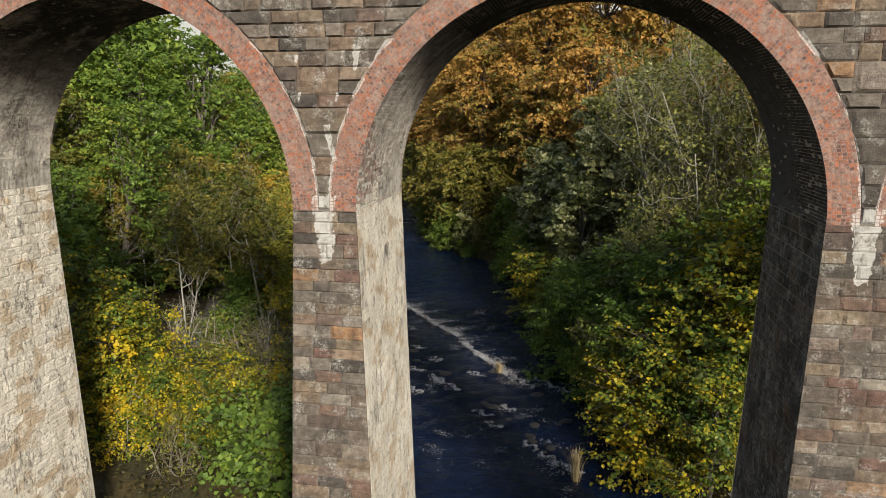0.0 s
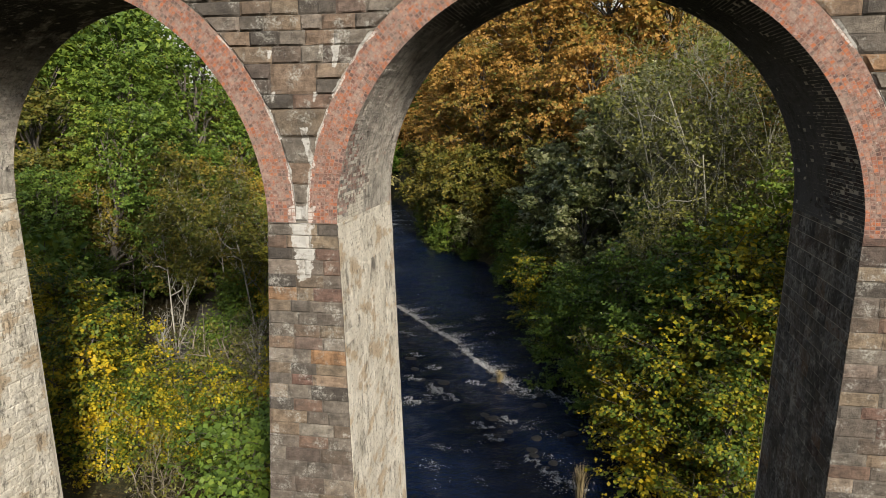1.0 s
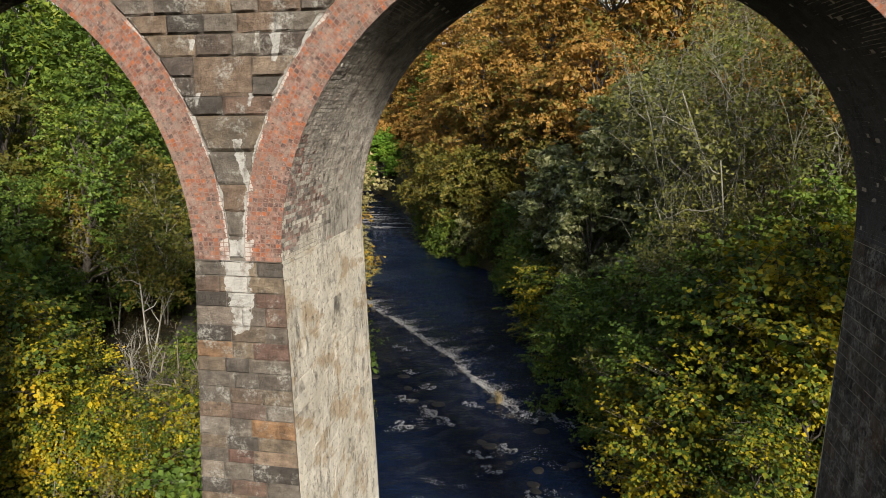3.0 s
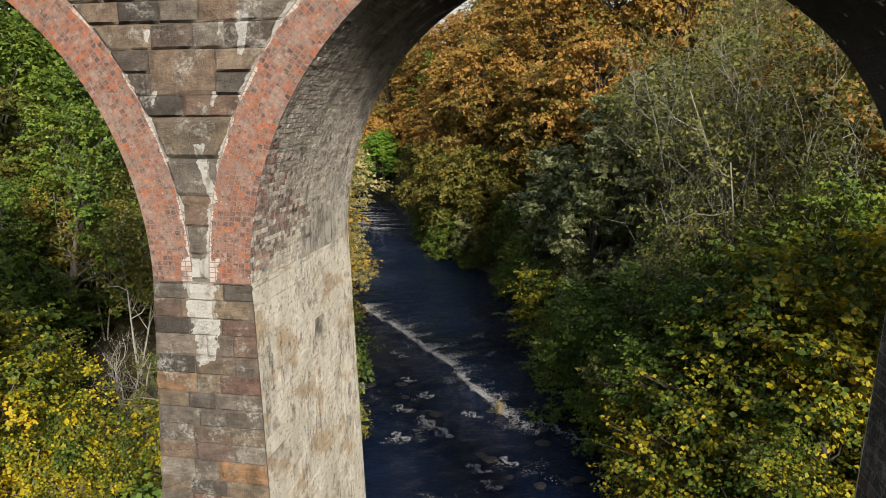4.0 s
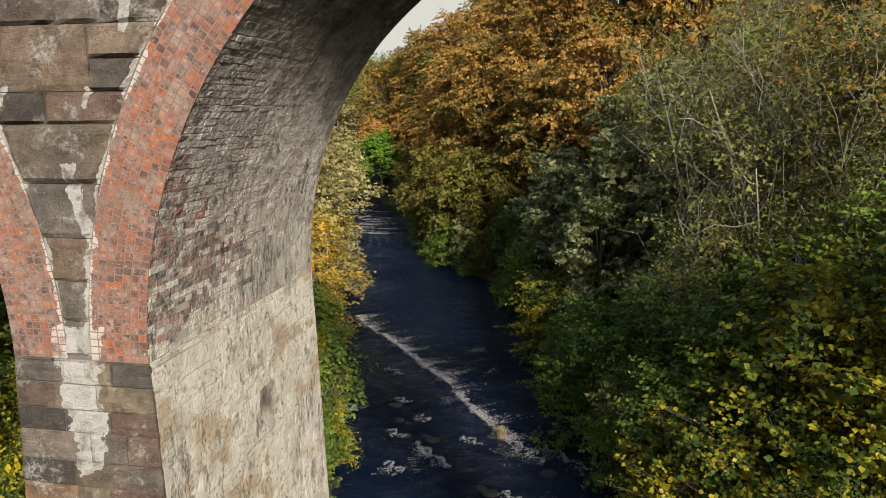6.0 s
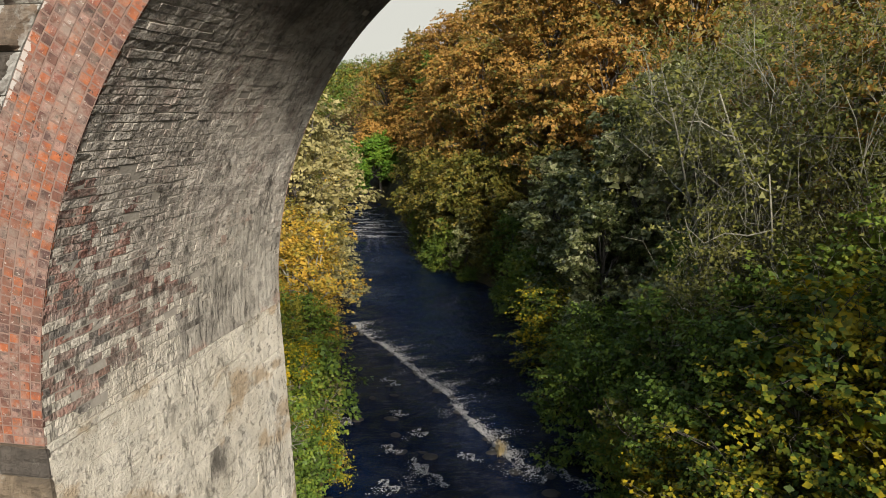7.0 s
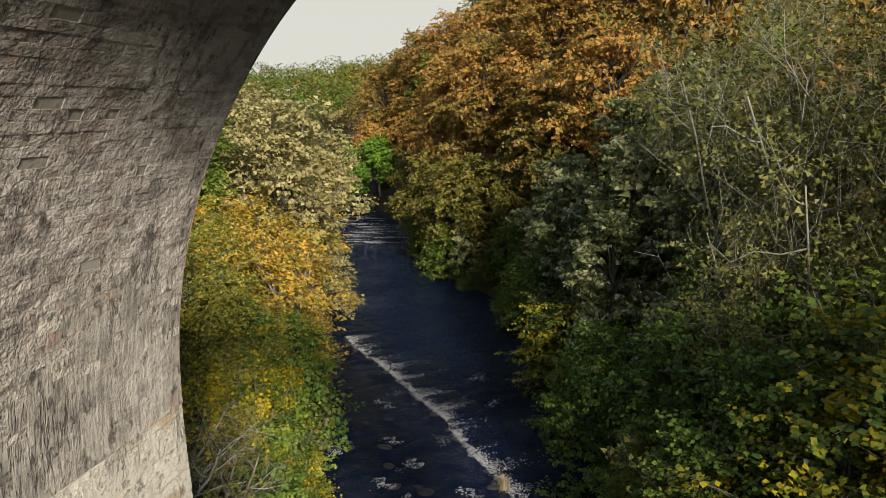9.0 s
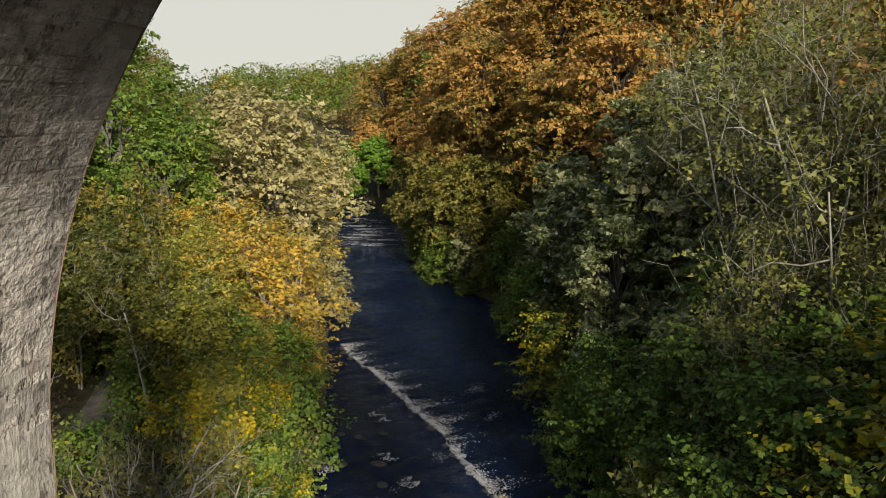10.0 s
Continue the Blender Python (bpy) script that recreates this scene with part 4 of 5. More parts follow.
for i in range(16):
    yy = rr.uniform(24, 60)
    rock(float(left_bank(yy)) + rr.uniform(-0.6, 1.2), yy, WATER - 0.02, rr.uniform(0.16, 0.34), 700 + i, wet.m)


def grass_tuft(x, y, seed, h):
    r = np.random.default_rng(seed)
    v, f = [], []
    for i in range(140):
        a, b = r.uniform(0, 2 * math.pi), abs(r.normal(0, 0.14))
        p = np.array((b * math.cos(a), b * math.sin(a), -0.1))
        lean = np.array((math.cos(a), math.sin(a), 0)) * r.uniform(0.0, 0.35) * h
        q = np.array((-math.sin(a), math.cos(a), 0)) * r.uniform(0.008, 0.016)
        m1, tip = p + lean * 0.35 + np.array((0, 0, h * 0.6)), p + lean + np.array((0, 0, h * r.uniform(0.75, 1.1)))
        k = len(v)
        v += [p - q, p + q, m1 + q * 0.8, m1 - q * 0.8, tip]
        f += [(k, k + 1, k + 2, k + 3), (k + 3, k + 2, k + 4)]
    m = Mat("dry_straw_grass", 0.8)
    m.color(m.mix(m.geo.outputs["Random Per Island"], (0.20, 0.15, 0.07), (0.46, 0.36, 0.20)))
    ob = new("grass_tuft", mesh_of("grass_tuft", v, f, m.m))
    ob.location = (x, y, WATER)
    tagged(ob, "dry straw-coloured grass tuft on a river ledge", "grass", "grass tufts in the river")


grass_tuft(0.45, 30.6, 1, 0.85)
grass_tuft(5.7, 16.6, 2, 1.7)


# ================= the path on the low bank =================
def build_path():
    ys = np.linspace(16, 60, 60)
    v, f = [], []
    for i, y in enumerate(ys):
        c = np.interp(y, [16, 24, 30, 36, 45, 60], [-15.0, -18.4, -20.6, -23.4, -28.6, -38.0])
        for k, w in enumerate((-1.25, -1.1, 1.1, 1.25)):
            x = c + w
            zz = float(land(c, y)) + (0.16 if k in (1, 2) else -0.15)
            v.append((x, y, zz))
    for i in range(len(ys) - 1):
        for k in range(3):
            a = i * 4 + k
            f.append((a, a + 1, a + 5, a + 4))
    m = Mat("worn_path", 0.9)
    m.color(m.mix(m.ramp(m.noise(1.5, 6, 0.65), [(0.4, 0.0), (0.6, 1.0)]), (0.075, 0.068, 0.055), (0.14, 0.125, 0.10)))
    m.bump(m.noise(20.0, 4), 0.5, 0.02)
    ob = new("path", mesh_of("path", v, f, m.m, True))
    tagged(ob, "narrow grey-brown riverside path", "path", kind="structure")


build_path()


# ================= trees =================
def tube(pts, radii, sides, v, f):
    """Adds a tapered limb along pts."""
    pts = np.asarray(pts, float)
    k0 = len(v)
    for i, p in enumerate(pts):
        d = pts[min(i + 1, len(pts) - 1)] - pts[max(i - 1, 0)]
        d = d / (np.linalg.norm(d) + 1e-9)
        a = np.cross(d, (0.31, 0.95, 0.05))
        a /= np.linalg.norm(a) + 1e-9
        b = np.cross(d, a)
        for s in range(sides):
            w = 2 * math.pi * s / sides
            v.append(p + (a * math.cos(w) + b * math.sin(w)) * radii[i])
    for i in range(len(pts) - 1):
        for s in range(sides):
            q, w = k0 + i * sides + s, k0 + i * sides + (s + 1) % sides
            f.append((q, w, w + sides, q + sides))


def bent(a, b, lift, r, wob, n=5):
    """A limb's way from a to b, rising first and then reaching out."""
    t = np.linspace(0, 1, n)[:, None]
    p = a * (1 - t) + b * t
    p = p + np.array((0, 0, 1.0)) * lift * (t * (1 - t)) * 4
    p[1:-1] += r.normal(0, wob, (n - 2, 3))
    return p


def leaves_on(centres, axes, reach, width, flat, per, size, r, tilt, fine=False):
    """Corners of leaves in sprays that start at the centres and follow the axes."""
    n = len(centres) * per
    c, ax = np.repeat(centres, per, 0), np.repeat(axes, per, 0)
    u = r.uniform(-0.25, 1.0, (n, 1))
    d = r.normal(0, 1, (n, 3)) * width * (1.15 - 0.7 * np.abs(u))
    d[:, 2] *= flat
    p = c + ax * u * reach + d
    nrm = r.normal(0, 1, (n, 3)) * tilt * 0.8 + ax * 0.6
    nrm[:, 2] += 0.8
    nrm /= np.linalg.norm(nrm, axis=1, keepdims=True) + 1e-9
    a = np.cross(nrm, r.normal(0, 1, (n, 3)))
    a /= np.linalg.norm(a, axis=1, keepdims=True) + 1e-9
    b = np.cross(nrm, a)
    L = size * r.uniform(0.55, 1.35, (n, 1))
    w = L * r.uniform(0.34, 0.5, (n, 1))
    fold = nrm * L * r.uniform(0.0, 0.25, (n, 1))
    if fine:
        return np.stack([p - a * L * 0.5, p + b * w + fold, p + a * L * 0.5, p - b * w + fold], 1)
    return np.stack([p + b * w - a * L * 0.45, p + a * L * 0.65 + fold, p - b * w * 1.1 - a * L * r.uniform(0.0, 0.4, (n, 1))], 1)


def tree_meshes(seed, H, R, leaf, bark, lobes=14, clumps=26, per=34, size=0.16, reach=0.8, width=0.2, flat=0.4, base=0.30, twig=0.35, lean=(0, 0), trunk=0.018, rise=0.1, tilt=0.7, lobe=0.42, stems=1, fine=False, inner=26):
    """Meshes of one tree's wood and crown, its foot at the origin. rise: how far the sprays point up, or hang."""
    r = np.random.default_rng(seed)
    tv, tf = [], []
    tr = H * trunk
    cs, axs, mids = [], [], []
    n = 8
    t = np.linspace(0, 1, n)
    trunks = []
    for q in range(stems):
        a = q * 2.1 + r.uniform(0, 1)
        off = 0.0 if stems == 1 else R * 0.35
        top = np.array((lean[0] + off * math.cos(a), lean[1] + off * math.sin(a), H * 0.82))
        stem = np.outer(t, top) + np.concatenate([np.zeros((1, 3)), r.normal(0, H * 0.012, (n - 1, 3))])
        stem[0, 2] = -0.8
        tube(stem, tr * (1.25 - 1.08 * t) / math.sqrt(stems) + 0.012, 7, tv, tf)
        trunks.append(stem)
    for i in range(lobes):
        stem = trunks[i % stems]
        hz = base + (1 - base) * ((i + r.uniform(0.1, 0.9)) / lobes)
        k = (hz - base) / (1 - base)
        prof = math.sqrt(max(0.05, 1 - (k * 1.3 - 0.35) ** 2))
        az = i * 2.4 + r.uniform(-0.7, 0.7)
        rr = R * prof * r.uniform(0.30, 0.80)
        lr = R * lobe * r.uniform(0.72, 1.2)
        s = min(0.95, max(0.12, hz * 0.76))
        foot = np.array([np.interp(s, t, stem[:, q]) for q in range(3)])
        cen = np.array((stem[-1, 0] * hz + rr * math.cos(az), stem[-1, 1] * hz + rr * math.sin(az), H * hz * 0.93))
        m = 6 if twig > 0 else 4
        tube(bent(foot, cen, rr * 0.12, r, 0.10 * lr, m), np.linspace(tr * 0.42, tr * 0.10 + 0.008, m), 4 if twig > 0 else 3, tv, tf)
        d = r.normal(0, 1, (clumps, 3))
        d[:, 2] = d[:, 2] * 0.8 + 0.3
        d /= np.linalg.norm(d, axis=1, keepdims=True)
        rad = lr * (0.62 + 0.45 * r.random((clumps, 1)) ** 0.7) * np.array((1.0, 1.0, 0.75))
        pts = cen + d * rad
        ax = d * np.array((1, 1, 0.5)) + r.normal(0, 0.25, (clumps, 3))
        ax[:, 2] += rise
        ax /= np.linalg.norm(ax, axis=1, keepdims=True)
        for p, q in zip(pts, ax):
            if r.random() < twig:
                tube(bent(foot + (cen - foot) * r.uniform(0.5, 1.0), p + q * reach * 0.95, lr * 0.14 * (1 if rise < 0.3 else -1), r, 0.10 * lr, 4), np.linspace(tr * 0.08 + 0.009, 0.005, 4), 3, tv, tf)
        cs.append(pts)
        mids.append(cen)
        axs.append(ax)
    co = leaves_on(np.concatenate(cs), np.concatenate(axs), reach, width, flat, per, size, r, tilt, fine)
    if inner:
        # broad shaded leaf masses inside the lobes
        mid = np.array(mids)
        co = np.concatenate([co, leaves_on(mid, r.normal(0, 0.5, mid.shape), R * lobe * 0.3, R * lobe * 0.30, 0.7, inner, size * 2.0, r, 1.0, fine)])
    return mesh_of("trunk", tv, tf, bark, True), leaf_mesh("crown", co, leaf)


def branchy_meshes(seed, H, R, leaf, bark, stems=4, limbs=6, branches=5, twigs=4, per=10, size=0.15, tuft=0.22, spread=0.55, crook=0.26, thick=0.016, up=0.30, low=0.15, bare=0.25, fine=False):
    """A tree or shrub whose crooked, forking branches show: its wood and its thin crown. bare: the share of twigs with no leaves."""
    r = np.random.default_rng(seed)
    tv, tf, cs, axs = [], [], [], []
    counts = (limbs, branches, twigs)

    def grow(p, d, length, radius, level):
        n = (7, 5, 4, 3)[level]
        pts = [p]
        for i in range(n - 1):
            d = d + r.normal(0, crook * (0.45 if level == 0 else 1.0), 3) + np.array((0, 0, up * (0.25 if level == 0 else 0.55)))
            d = d / np.linalg.norm(d)
            pts.append(pts[-1] + d * length / (n - 1))
        pts = np.array(pts)
        end = radius * 0.42 if level < 3 else 0.009
        tube(pts, np.linspace(radius, end, n), (6, 4, 3, 3)[level], tv, tf)
        if level == 3:
            if r.random() > bare:
                for q in (n - 1, n - 2):
                    cs.append(pts[q])
                    axs.append(d)
            return
        first = low if level == 0 else 0.25
        for i in range(counts[level]):
            u = first + (1 - first) * (i + r.uniform(0.2, 1.0)) / counts[level]
            at = np.array([np.interp(u, np.linspace(0, 1, n), pts[:, q]) for q in range(3)])
            side = r.normal(0, 1, 3)
            side[2] = side[2] * 0.4
            side -= d * np.dot(side, d)
            side /= np.linalg.norm(side) + 1e-9
            way = d * (0.45 if level else 0.35) + side * (1.0 if level else 0.95)
            way /= np.linalg.norm(way)
            grow(at, way, length * r.uniform(0.40, 0.62) * (1.05 - 0.35 * u if level == 0 else 1.0), radius * 0.5 * (1.1 - 0.5 * u), level + 1)

    for q in range(stems):
        a = q * 2 * math.pi / stems + r.uniform(-0.4, 0.4)
        out = spread * (r.uniform(0.5, 1.1) if stems > 1 else 0.1)
        d = np.array((math.cos(a) * out, math.sin(a) * out, 1.0))
        grow(np.array((math.cos(a) * 0.12 * (stems > 1), math.sin(a) * 0.12 * (stems > 1), -0.7)), d / np.linalg.norm(d), H * r.uniform(0.75, 0.95), H * thick / math.sqrt(stems) + 0.02, 0)
    v = np.array(tv)
    reach = np.percentile(np.hypot(v[:, 0], v[:, 1]), 98)
    k = np.array((R / reach, R / reach, H / v[:, 2].max()))
    co = leaves_on(np.array(cs) * k, np.array(axs), tuft * 1.6, tuft, 0.6, per, size, r, 0.9, fine)
    return mesh_of("trunk", v * k, tf, bark, True), leaf_mesh("crown", co, leaf)


def tree_kind(name, label, category, meshes):
    """The first tree of a kind; more are copied from it."""
    ob = empty(name, (0, 0, -400))
    for nm, me in zip(("trunk", "crown"), meshes):
        part_mesh(nm, me, ob)
    return tagged(ob, label, category)


def plant(some, spots, group, r):
    """Puts copies of some kinds on the ground at the spots (x, y, size)."""
    for i, (x, y, s) in enumerate(spots):
        k = some[i % len(some)]
        z = float(land(x, y)) - 0.1
        ob = copy_thing(k, pose(x, y, z, r.uniform(-5, 5), r.uniform(-5, 5), r.uniform(0, 360)))
        ob.scale = (s * r.uniform(0.92, 1.1), s * r.uniform(0.92, 1.1), s)
        ob["group"] = group


TAKEN = []


def scatter(n, y0, y1, d0, d1, side, r, gap=3.0, smin=0.85, smax=1.2):
    """Spots along a bank, d metres back from the water's edge, none closer than gap to another."""
    out, tries = [], 0
    while len(out) < n and tries < 6000:
        tries += 1
        y, d = r.uniform(y0, y1), r.uniform(d0, d1)
        x = float(right_bank(y)) + d if side > 0 else float(left_bank(y)) - d
        if -4 < y < 8.5:
            continue
        if all((x - a) ** 2 + (y - b) ** 2 > gap * gap for a, b in TAKEN):
            TAKEN.append((x, y))
            out.append((x, y, r.uniform(smin, smax)))
    return out


def spots(*rows):
    TAKEN.extend((x, y) for x, y, s in rows)
    return list(rows)


tr = np.random.default_rng(77)
KIND = {}


def kinds(key, name, label, leaf, bark, count, seed, far=True, category="tree", **kw):
    """Some trees of a kind, and plainer ones for the distance."""
    KIND[key] = [tree_kind(name, label, category, tree_meshes(seed + i, leaf=LEAF[leaf], bark=bark, **kw)) for i in range(count)]
    if far:
        kw.update(per=max(6, int(kw["per"] * 0.46)), size=kw["size"] * 1.38, clumps=int(kw["clumps"] * 0.76), fine=False, twig=0.3 if kw.get("twig", 0.3) == 1.0 else 0.0)
        KIND[key + "_far"] = [tree_kind(name, label, category, tree_meshes(seed + 5 + i, leaf=LEAF[leaf], bark=bark, **kw)) for i in range(2)]


def branchy(key, name, label, leaf, bark, count, seed, category="tree", **kw):
    """Some trees or shrubs whose branches show through a thin crown."""
    KIND[key] = [tree_kind(name, label, category, branchy_meshes(seed + i, leaf=LEAF[leaf], bark=bark, **kw)) for i in range(count)]


kinds("beech", "beech_tree", "copper-orange autumn beech on the wooded slope", "orange", BARK, 2, 11, H=14.0, R=5.0, lobes=22, clumps=24, per=24, size=0.28, reach=1.3, width=0.18, flat=0.3, rise=-0.45, lobe=0.32)
kinds("olive", "beech_tree", "olive and yellow turning beech over the river", "olive", BARK, 2, 21, H=11.0, R=4.6, lobes=20, clumps=24, per=24, size=0.29, reach=1.4, width=0.18, flat=0.3, rise=-0.6, base=0.1, lobe=0.34)
kinds("holly", "evergreen_tree", "dark evergreen tree with pale-edged leaves on the slope", "dark", BARK, 3, 31, H=11.5, R=3.9, lobes=30, clumps=20, per=19, size=0.25, reach=0.30, width=0.16, base=0.10, lobe=0.27, twig=0.1)
kinds("green", "broadleaf_tree", "dark green broadleaf tree on the river bank", "green", BARK, 3, 51, H=10.5, R=4.2, lobes=22, clumps=22, per=18, size=0.225, fine=True, reach=0.85, width=0.20, flat=0.3, base=0.06, rise=0.05, twig=0.12, lobe=0.32)
kinds("yellow", "sycamore_tree", "yellow-green turning sycamore on the river bank", "yellow", BARK, 3, 61, H=9.0, R=3.8, lobes=18, clumps=23, per=19, size=0.215, fine=True, reach=1.1, width=0.24, flat=0.18, base=0.10, twig=0.5, tilt=0.4, rise=-0.05, lobe=0.36)
kinds("gold", "golden_tree", "golden-orange autumn tree on the low bank", "gold", PALE_BARK, 2, 71, H=11.0, R=3.8, lobes=18, clumps=26, per=19, size=0.20, reach=1.0, width=0.22, twig=0.3, rise=0.25, stems=2, base=0.15, lobe=0.34)
kinds("cream", "fading_tree", "pale cream-leaved fading tree on the low bank", "cream", BARK, 2, 81, H=16.0, R=5.4, lobes=32, clumps=24, per=20, size=0.24, reach=0.9, width=0.30, flat=0.22, twig=0.15, base=0.12, lobe=0.28)
kinds("bright", "broadleaf_tree", "bright green broadleaf tree in the bend", "bright", BARK, 1, 91, H=12.0, R=5.0, lobes=20, clumps=26, per=15, size=0.40, reach=0.8, width=0.28, flat=0.3, lobe=0.34)
kinds("tall", "broadleaf_tree", "tall dense green tree above the low bank", "green", BARK, 2, 121, H=20.0, R=6.0, lobes=34, clumps=28, per=21, size=0.245, reach=1.1, width=0.26, flat=0.25, base=0.10, twig=0.1, lobe=0.26)
kinds("tall_olive", "broadleaf_tree", "tall olive-yellow turning tree above the low bank", "olive", BARK, 1, 131, far=False, H=19.0, R=5.5, lobes=30, clumps=26, per=20, size=0.245, reach=1.0, width=0.26, flat=0.25, base=0.10, twig=0.1, lobe=0.28)
kinds("great", "beech_tree", "great copper-orange autumn beech on the wooded slope", "orange", BARK, 2, 141, far=False, H=22.0, R=8.0, lobes=44, clumps=26, per=21, size=0.31, reach=1.5, width=0.20, flat=0.3, rise=-0.45, lobe=0.25, twig=0.05, base=0.15)
kinds("bush", "shrub", "low green shrub with yellowing leaves", "green", BARK, 2, 111, far=False, category="shrub", H=3.8, R=2.7, lobes=14, clumps=20, per=13, size=0.23, fine=True, reach=0.9, width=0.22, flat=0.25, twig=0.4, base=0.02, rise=0.1)
branchy("willow", "willow_tree", "thin grey-green willow with bare pale branches", "willow", PALE_BARK, 3, 41, H=12.5, R=4.4, stems=5, limbs=8, branches=5, twigs=3, per=8, size=0.13, tuft=0.22, spread=0.7, crook=0.32, bare=0.25, thick=0.014, up=0.22)
branchy("lemon", "birch_tree", "yellow-olive birch with thin pale branches on the river bank", "lemon", PALE_BARK, 2, 171, H=11.0, R=3.4, stems=3, limbs=7, branches=5, twigs=4, per=13, size=0.18, tuft=0.26, spread=0.4, bare=0.1, thick=0.016)
branchy("birch", "birch_tree", "slender birch with a white stem and few leaves", "olive", BIRCH_BARK, 2, 151, H=13.0, R=2.8, stems=2, limbs=9, branches=5, twigs=3, per=14, size=0.20, tuft=0.26, spread=0.25, bare=0.25, thick=0.016, low=0.4)
branchy("brush", "shrub", "nearly leafless tangled shrub with arching brown branches", "willow", BRUSH_BARK, 3, 101, category="shrub", H=4.4, R=3.0, stems=5, limbs=5, branches=4, twigs=2, per=5, size=0.16, tuft=0.16, spread=0.9, crook=0.36, bare=0.5, thick=0.034, up=0.12)
branchy("sapling", "sapling", "leaning young tree with yellowing leaves", "yellow", PALE_BARK, 2, 181, H=7.5, R=2.8, stems=2, limbs=7, branches=6, twigs=4, per=13, size=0.17, tuft=0.24, spread=0.45, bare=0.05, thick=0.018, up=0.16, fine=True)
branchy("dead", "dead_tree", "bare dead tree with crooked white branches", "cream", BIRCH_BARK, 1, 191, H=6.0, R=2.4, stems=2, limbs=6, branches=4, twigs=3, per=1, size=0.08, spread=0.4, bare=0.97, thick=0.022, low=0.4)

STEEP, LOW = "trees on the steep bank", "trees on the low bank"
# the steep bank
plant(KIND["yellow"], spots((9.4, 17.6, 0.88), (12.6, 18.6, 1.12), (8.8, 22.0, 0.72), (13.5, 15.8, 0.85), (11.4, 14.0, 0.7), (16.0, 18.5, 1.0)), STEEP, tr)
plant(KIND["lemon"], spots((9.6, 23.6, 0.5), (7.6, 27.4, 0.5), (12.0, 21.4, 0.55)), STEEP, tr)
plant(KIND["green"], spots((7.2, 26.0, 0.72), (10.8, 22.5, 0.85), (15.5, 22.0, 1.0), (5.8, 31.0, 0.78), (12.5, 25.0, 0.9), (8.6, 28.5, 0.85), (4.6, 36.0, 0.8)), STEEP, tr)
plant(KIND["willow"], spots((11.0, 26.0, 1.0), (13.5, 28.0, 1.4), (12.6, 30.6, 1.2), (14.5, 24.0, 1.05), (13.4, 34.0, 1.60), (16.5, 30.5, 1.5), (18.5, 26.0, 1.35), (16.0, 36.0, 1.55), (21.0, 33.0, 1.4), (11.0, 42.8, 1.55), (14.6, 42.0, 1.6)), STEEP, tr)
plant(KIND["holly"], spots((6.4, 42.0, 1.0), (5.6, 47.5, 1.15), (9.0, 45.0, 1.2), (4.0, 53.0, 1.1), (8.0, 53.0, 1.3), (12.5, 47.0, 1.3), (12.0, 40.5, 1.1), (2.5, 59.0, 1.1), (11.5, 54.0, 1.3)), STEEP, tr)
plant(KIND["yellow"], spots((2.9, 43.4, 0.85), (3.6, 38.8, 0.5)), STEEP, tr)
plant(KIND["beech"], spots((19.5, 29.0, 0.95), (1.5, 71.0, 1.2), (7.0, 67.0, 1.2)), STEEP, tr)
plant(KIND["great"], spots((-7.5, 86.0, 0.95), (0.5, 82.0, 0.95), (8.0, 80.0, 1.0), (-13.0, 98.0, 1.0), (-4.5, 97.0, 1.05), (5.0, 94.0, 1.1), (-18.0, 112.0, 0.8), (-8.5, 112.0, 1.05), (-21.5, 126.0, 0.75), (-11.5, 128.0, 1.0)), STEEP, tr)
plant(KIND["olive"], spots((-11.0, 81.0, 0.95), (-15.0, 90.5, 1.05), (-5.0, 74.0, 0.95), (-8.5, 77.5, 1.0), (-20.5, 104.0, 1.05), (-13.5, 85.5, 1.0)), STEEP, tr)
plant(KIND["willow"] + KIND["beech_far"] + KIND["green_far"] + KIND["holly_far"], scatter(13, 22, 62, 9, 20, 1, tr, 3.6), STEEP, tr)
plant(KIND["green_far"] + KIND["holly_far"] + KIND["olive_far"], scatter(16, 32, 100, 0.8, 3.5, 1, tr, 3.2, 0.45, 0.65), STEEP, tr)
plant(KIND["brush"], spots((11.6, 23.8, 1.7), (13.4, 21.0, 1.7), (14.8, 26.2, 1.8), (10.4, 27.8, 1.8), (9.8, 25.4, 1.4), (11.4, 19.8, 1.3)), STEEP, tr)
plant(KIND["bush"] + KIND["green_far"], scatter(16, 40, 90, -0.4, 1.4, 1, tr, 2.4, 0.4, 0.65), STEEP, tr)
plant(KIND["green_far"], scatter(6, 17, 40, 2.0, 8, 1, tr, 2.6, 0.5, 0.75), STEEP, tr)
plant(KIND["beech_far"], scatter(8, 60, 100, 9, 22, 1, tr, 4.5, 0.95, 1.25), STEEP, tr)
plant(KIND["beech_far"] + KIND["olive_far"], scatter(14, 100, 185, 2, 20, 1, tr, 4.5, 0.8, 1.1), STEEP, tr)
plant(KIND["tall_far"], spots((-27.5, 145.0, 0.95)), STEEP, tr)
# the low bank
plant(KIND["gold"], spots((-14.0, 37.5, 0.9), (-17.0, 34.0, 0.85), (-18.5, 40.0, 1.0), (-16.0, 42.0, 0.85), (-22.0, 43.5, 1.0)), LOW, tr)
plant(KIND["cream"], spots((-18.6, 48.0, 1.15), (-23.5, 56.0, 1.2), (-30.0, 65.0, 1.05), (-17.6, 53.5, 0.7)), LOW, tr)
plant(KIND["yellow"], spots((-15.8, 11.4, 0.75), (-18.0, 13.5, 0.9), (-22.0, 15.5, 0.95)), LOW, tr)
plant(KIND["yellow"][1:] + KIND["green"][:1], spots((-13.6, 11.6, 0.55), (-11.4, 14.2, 0.5)), LOW, tr)
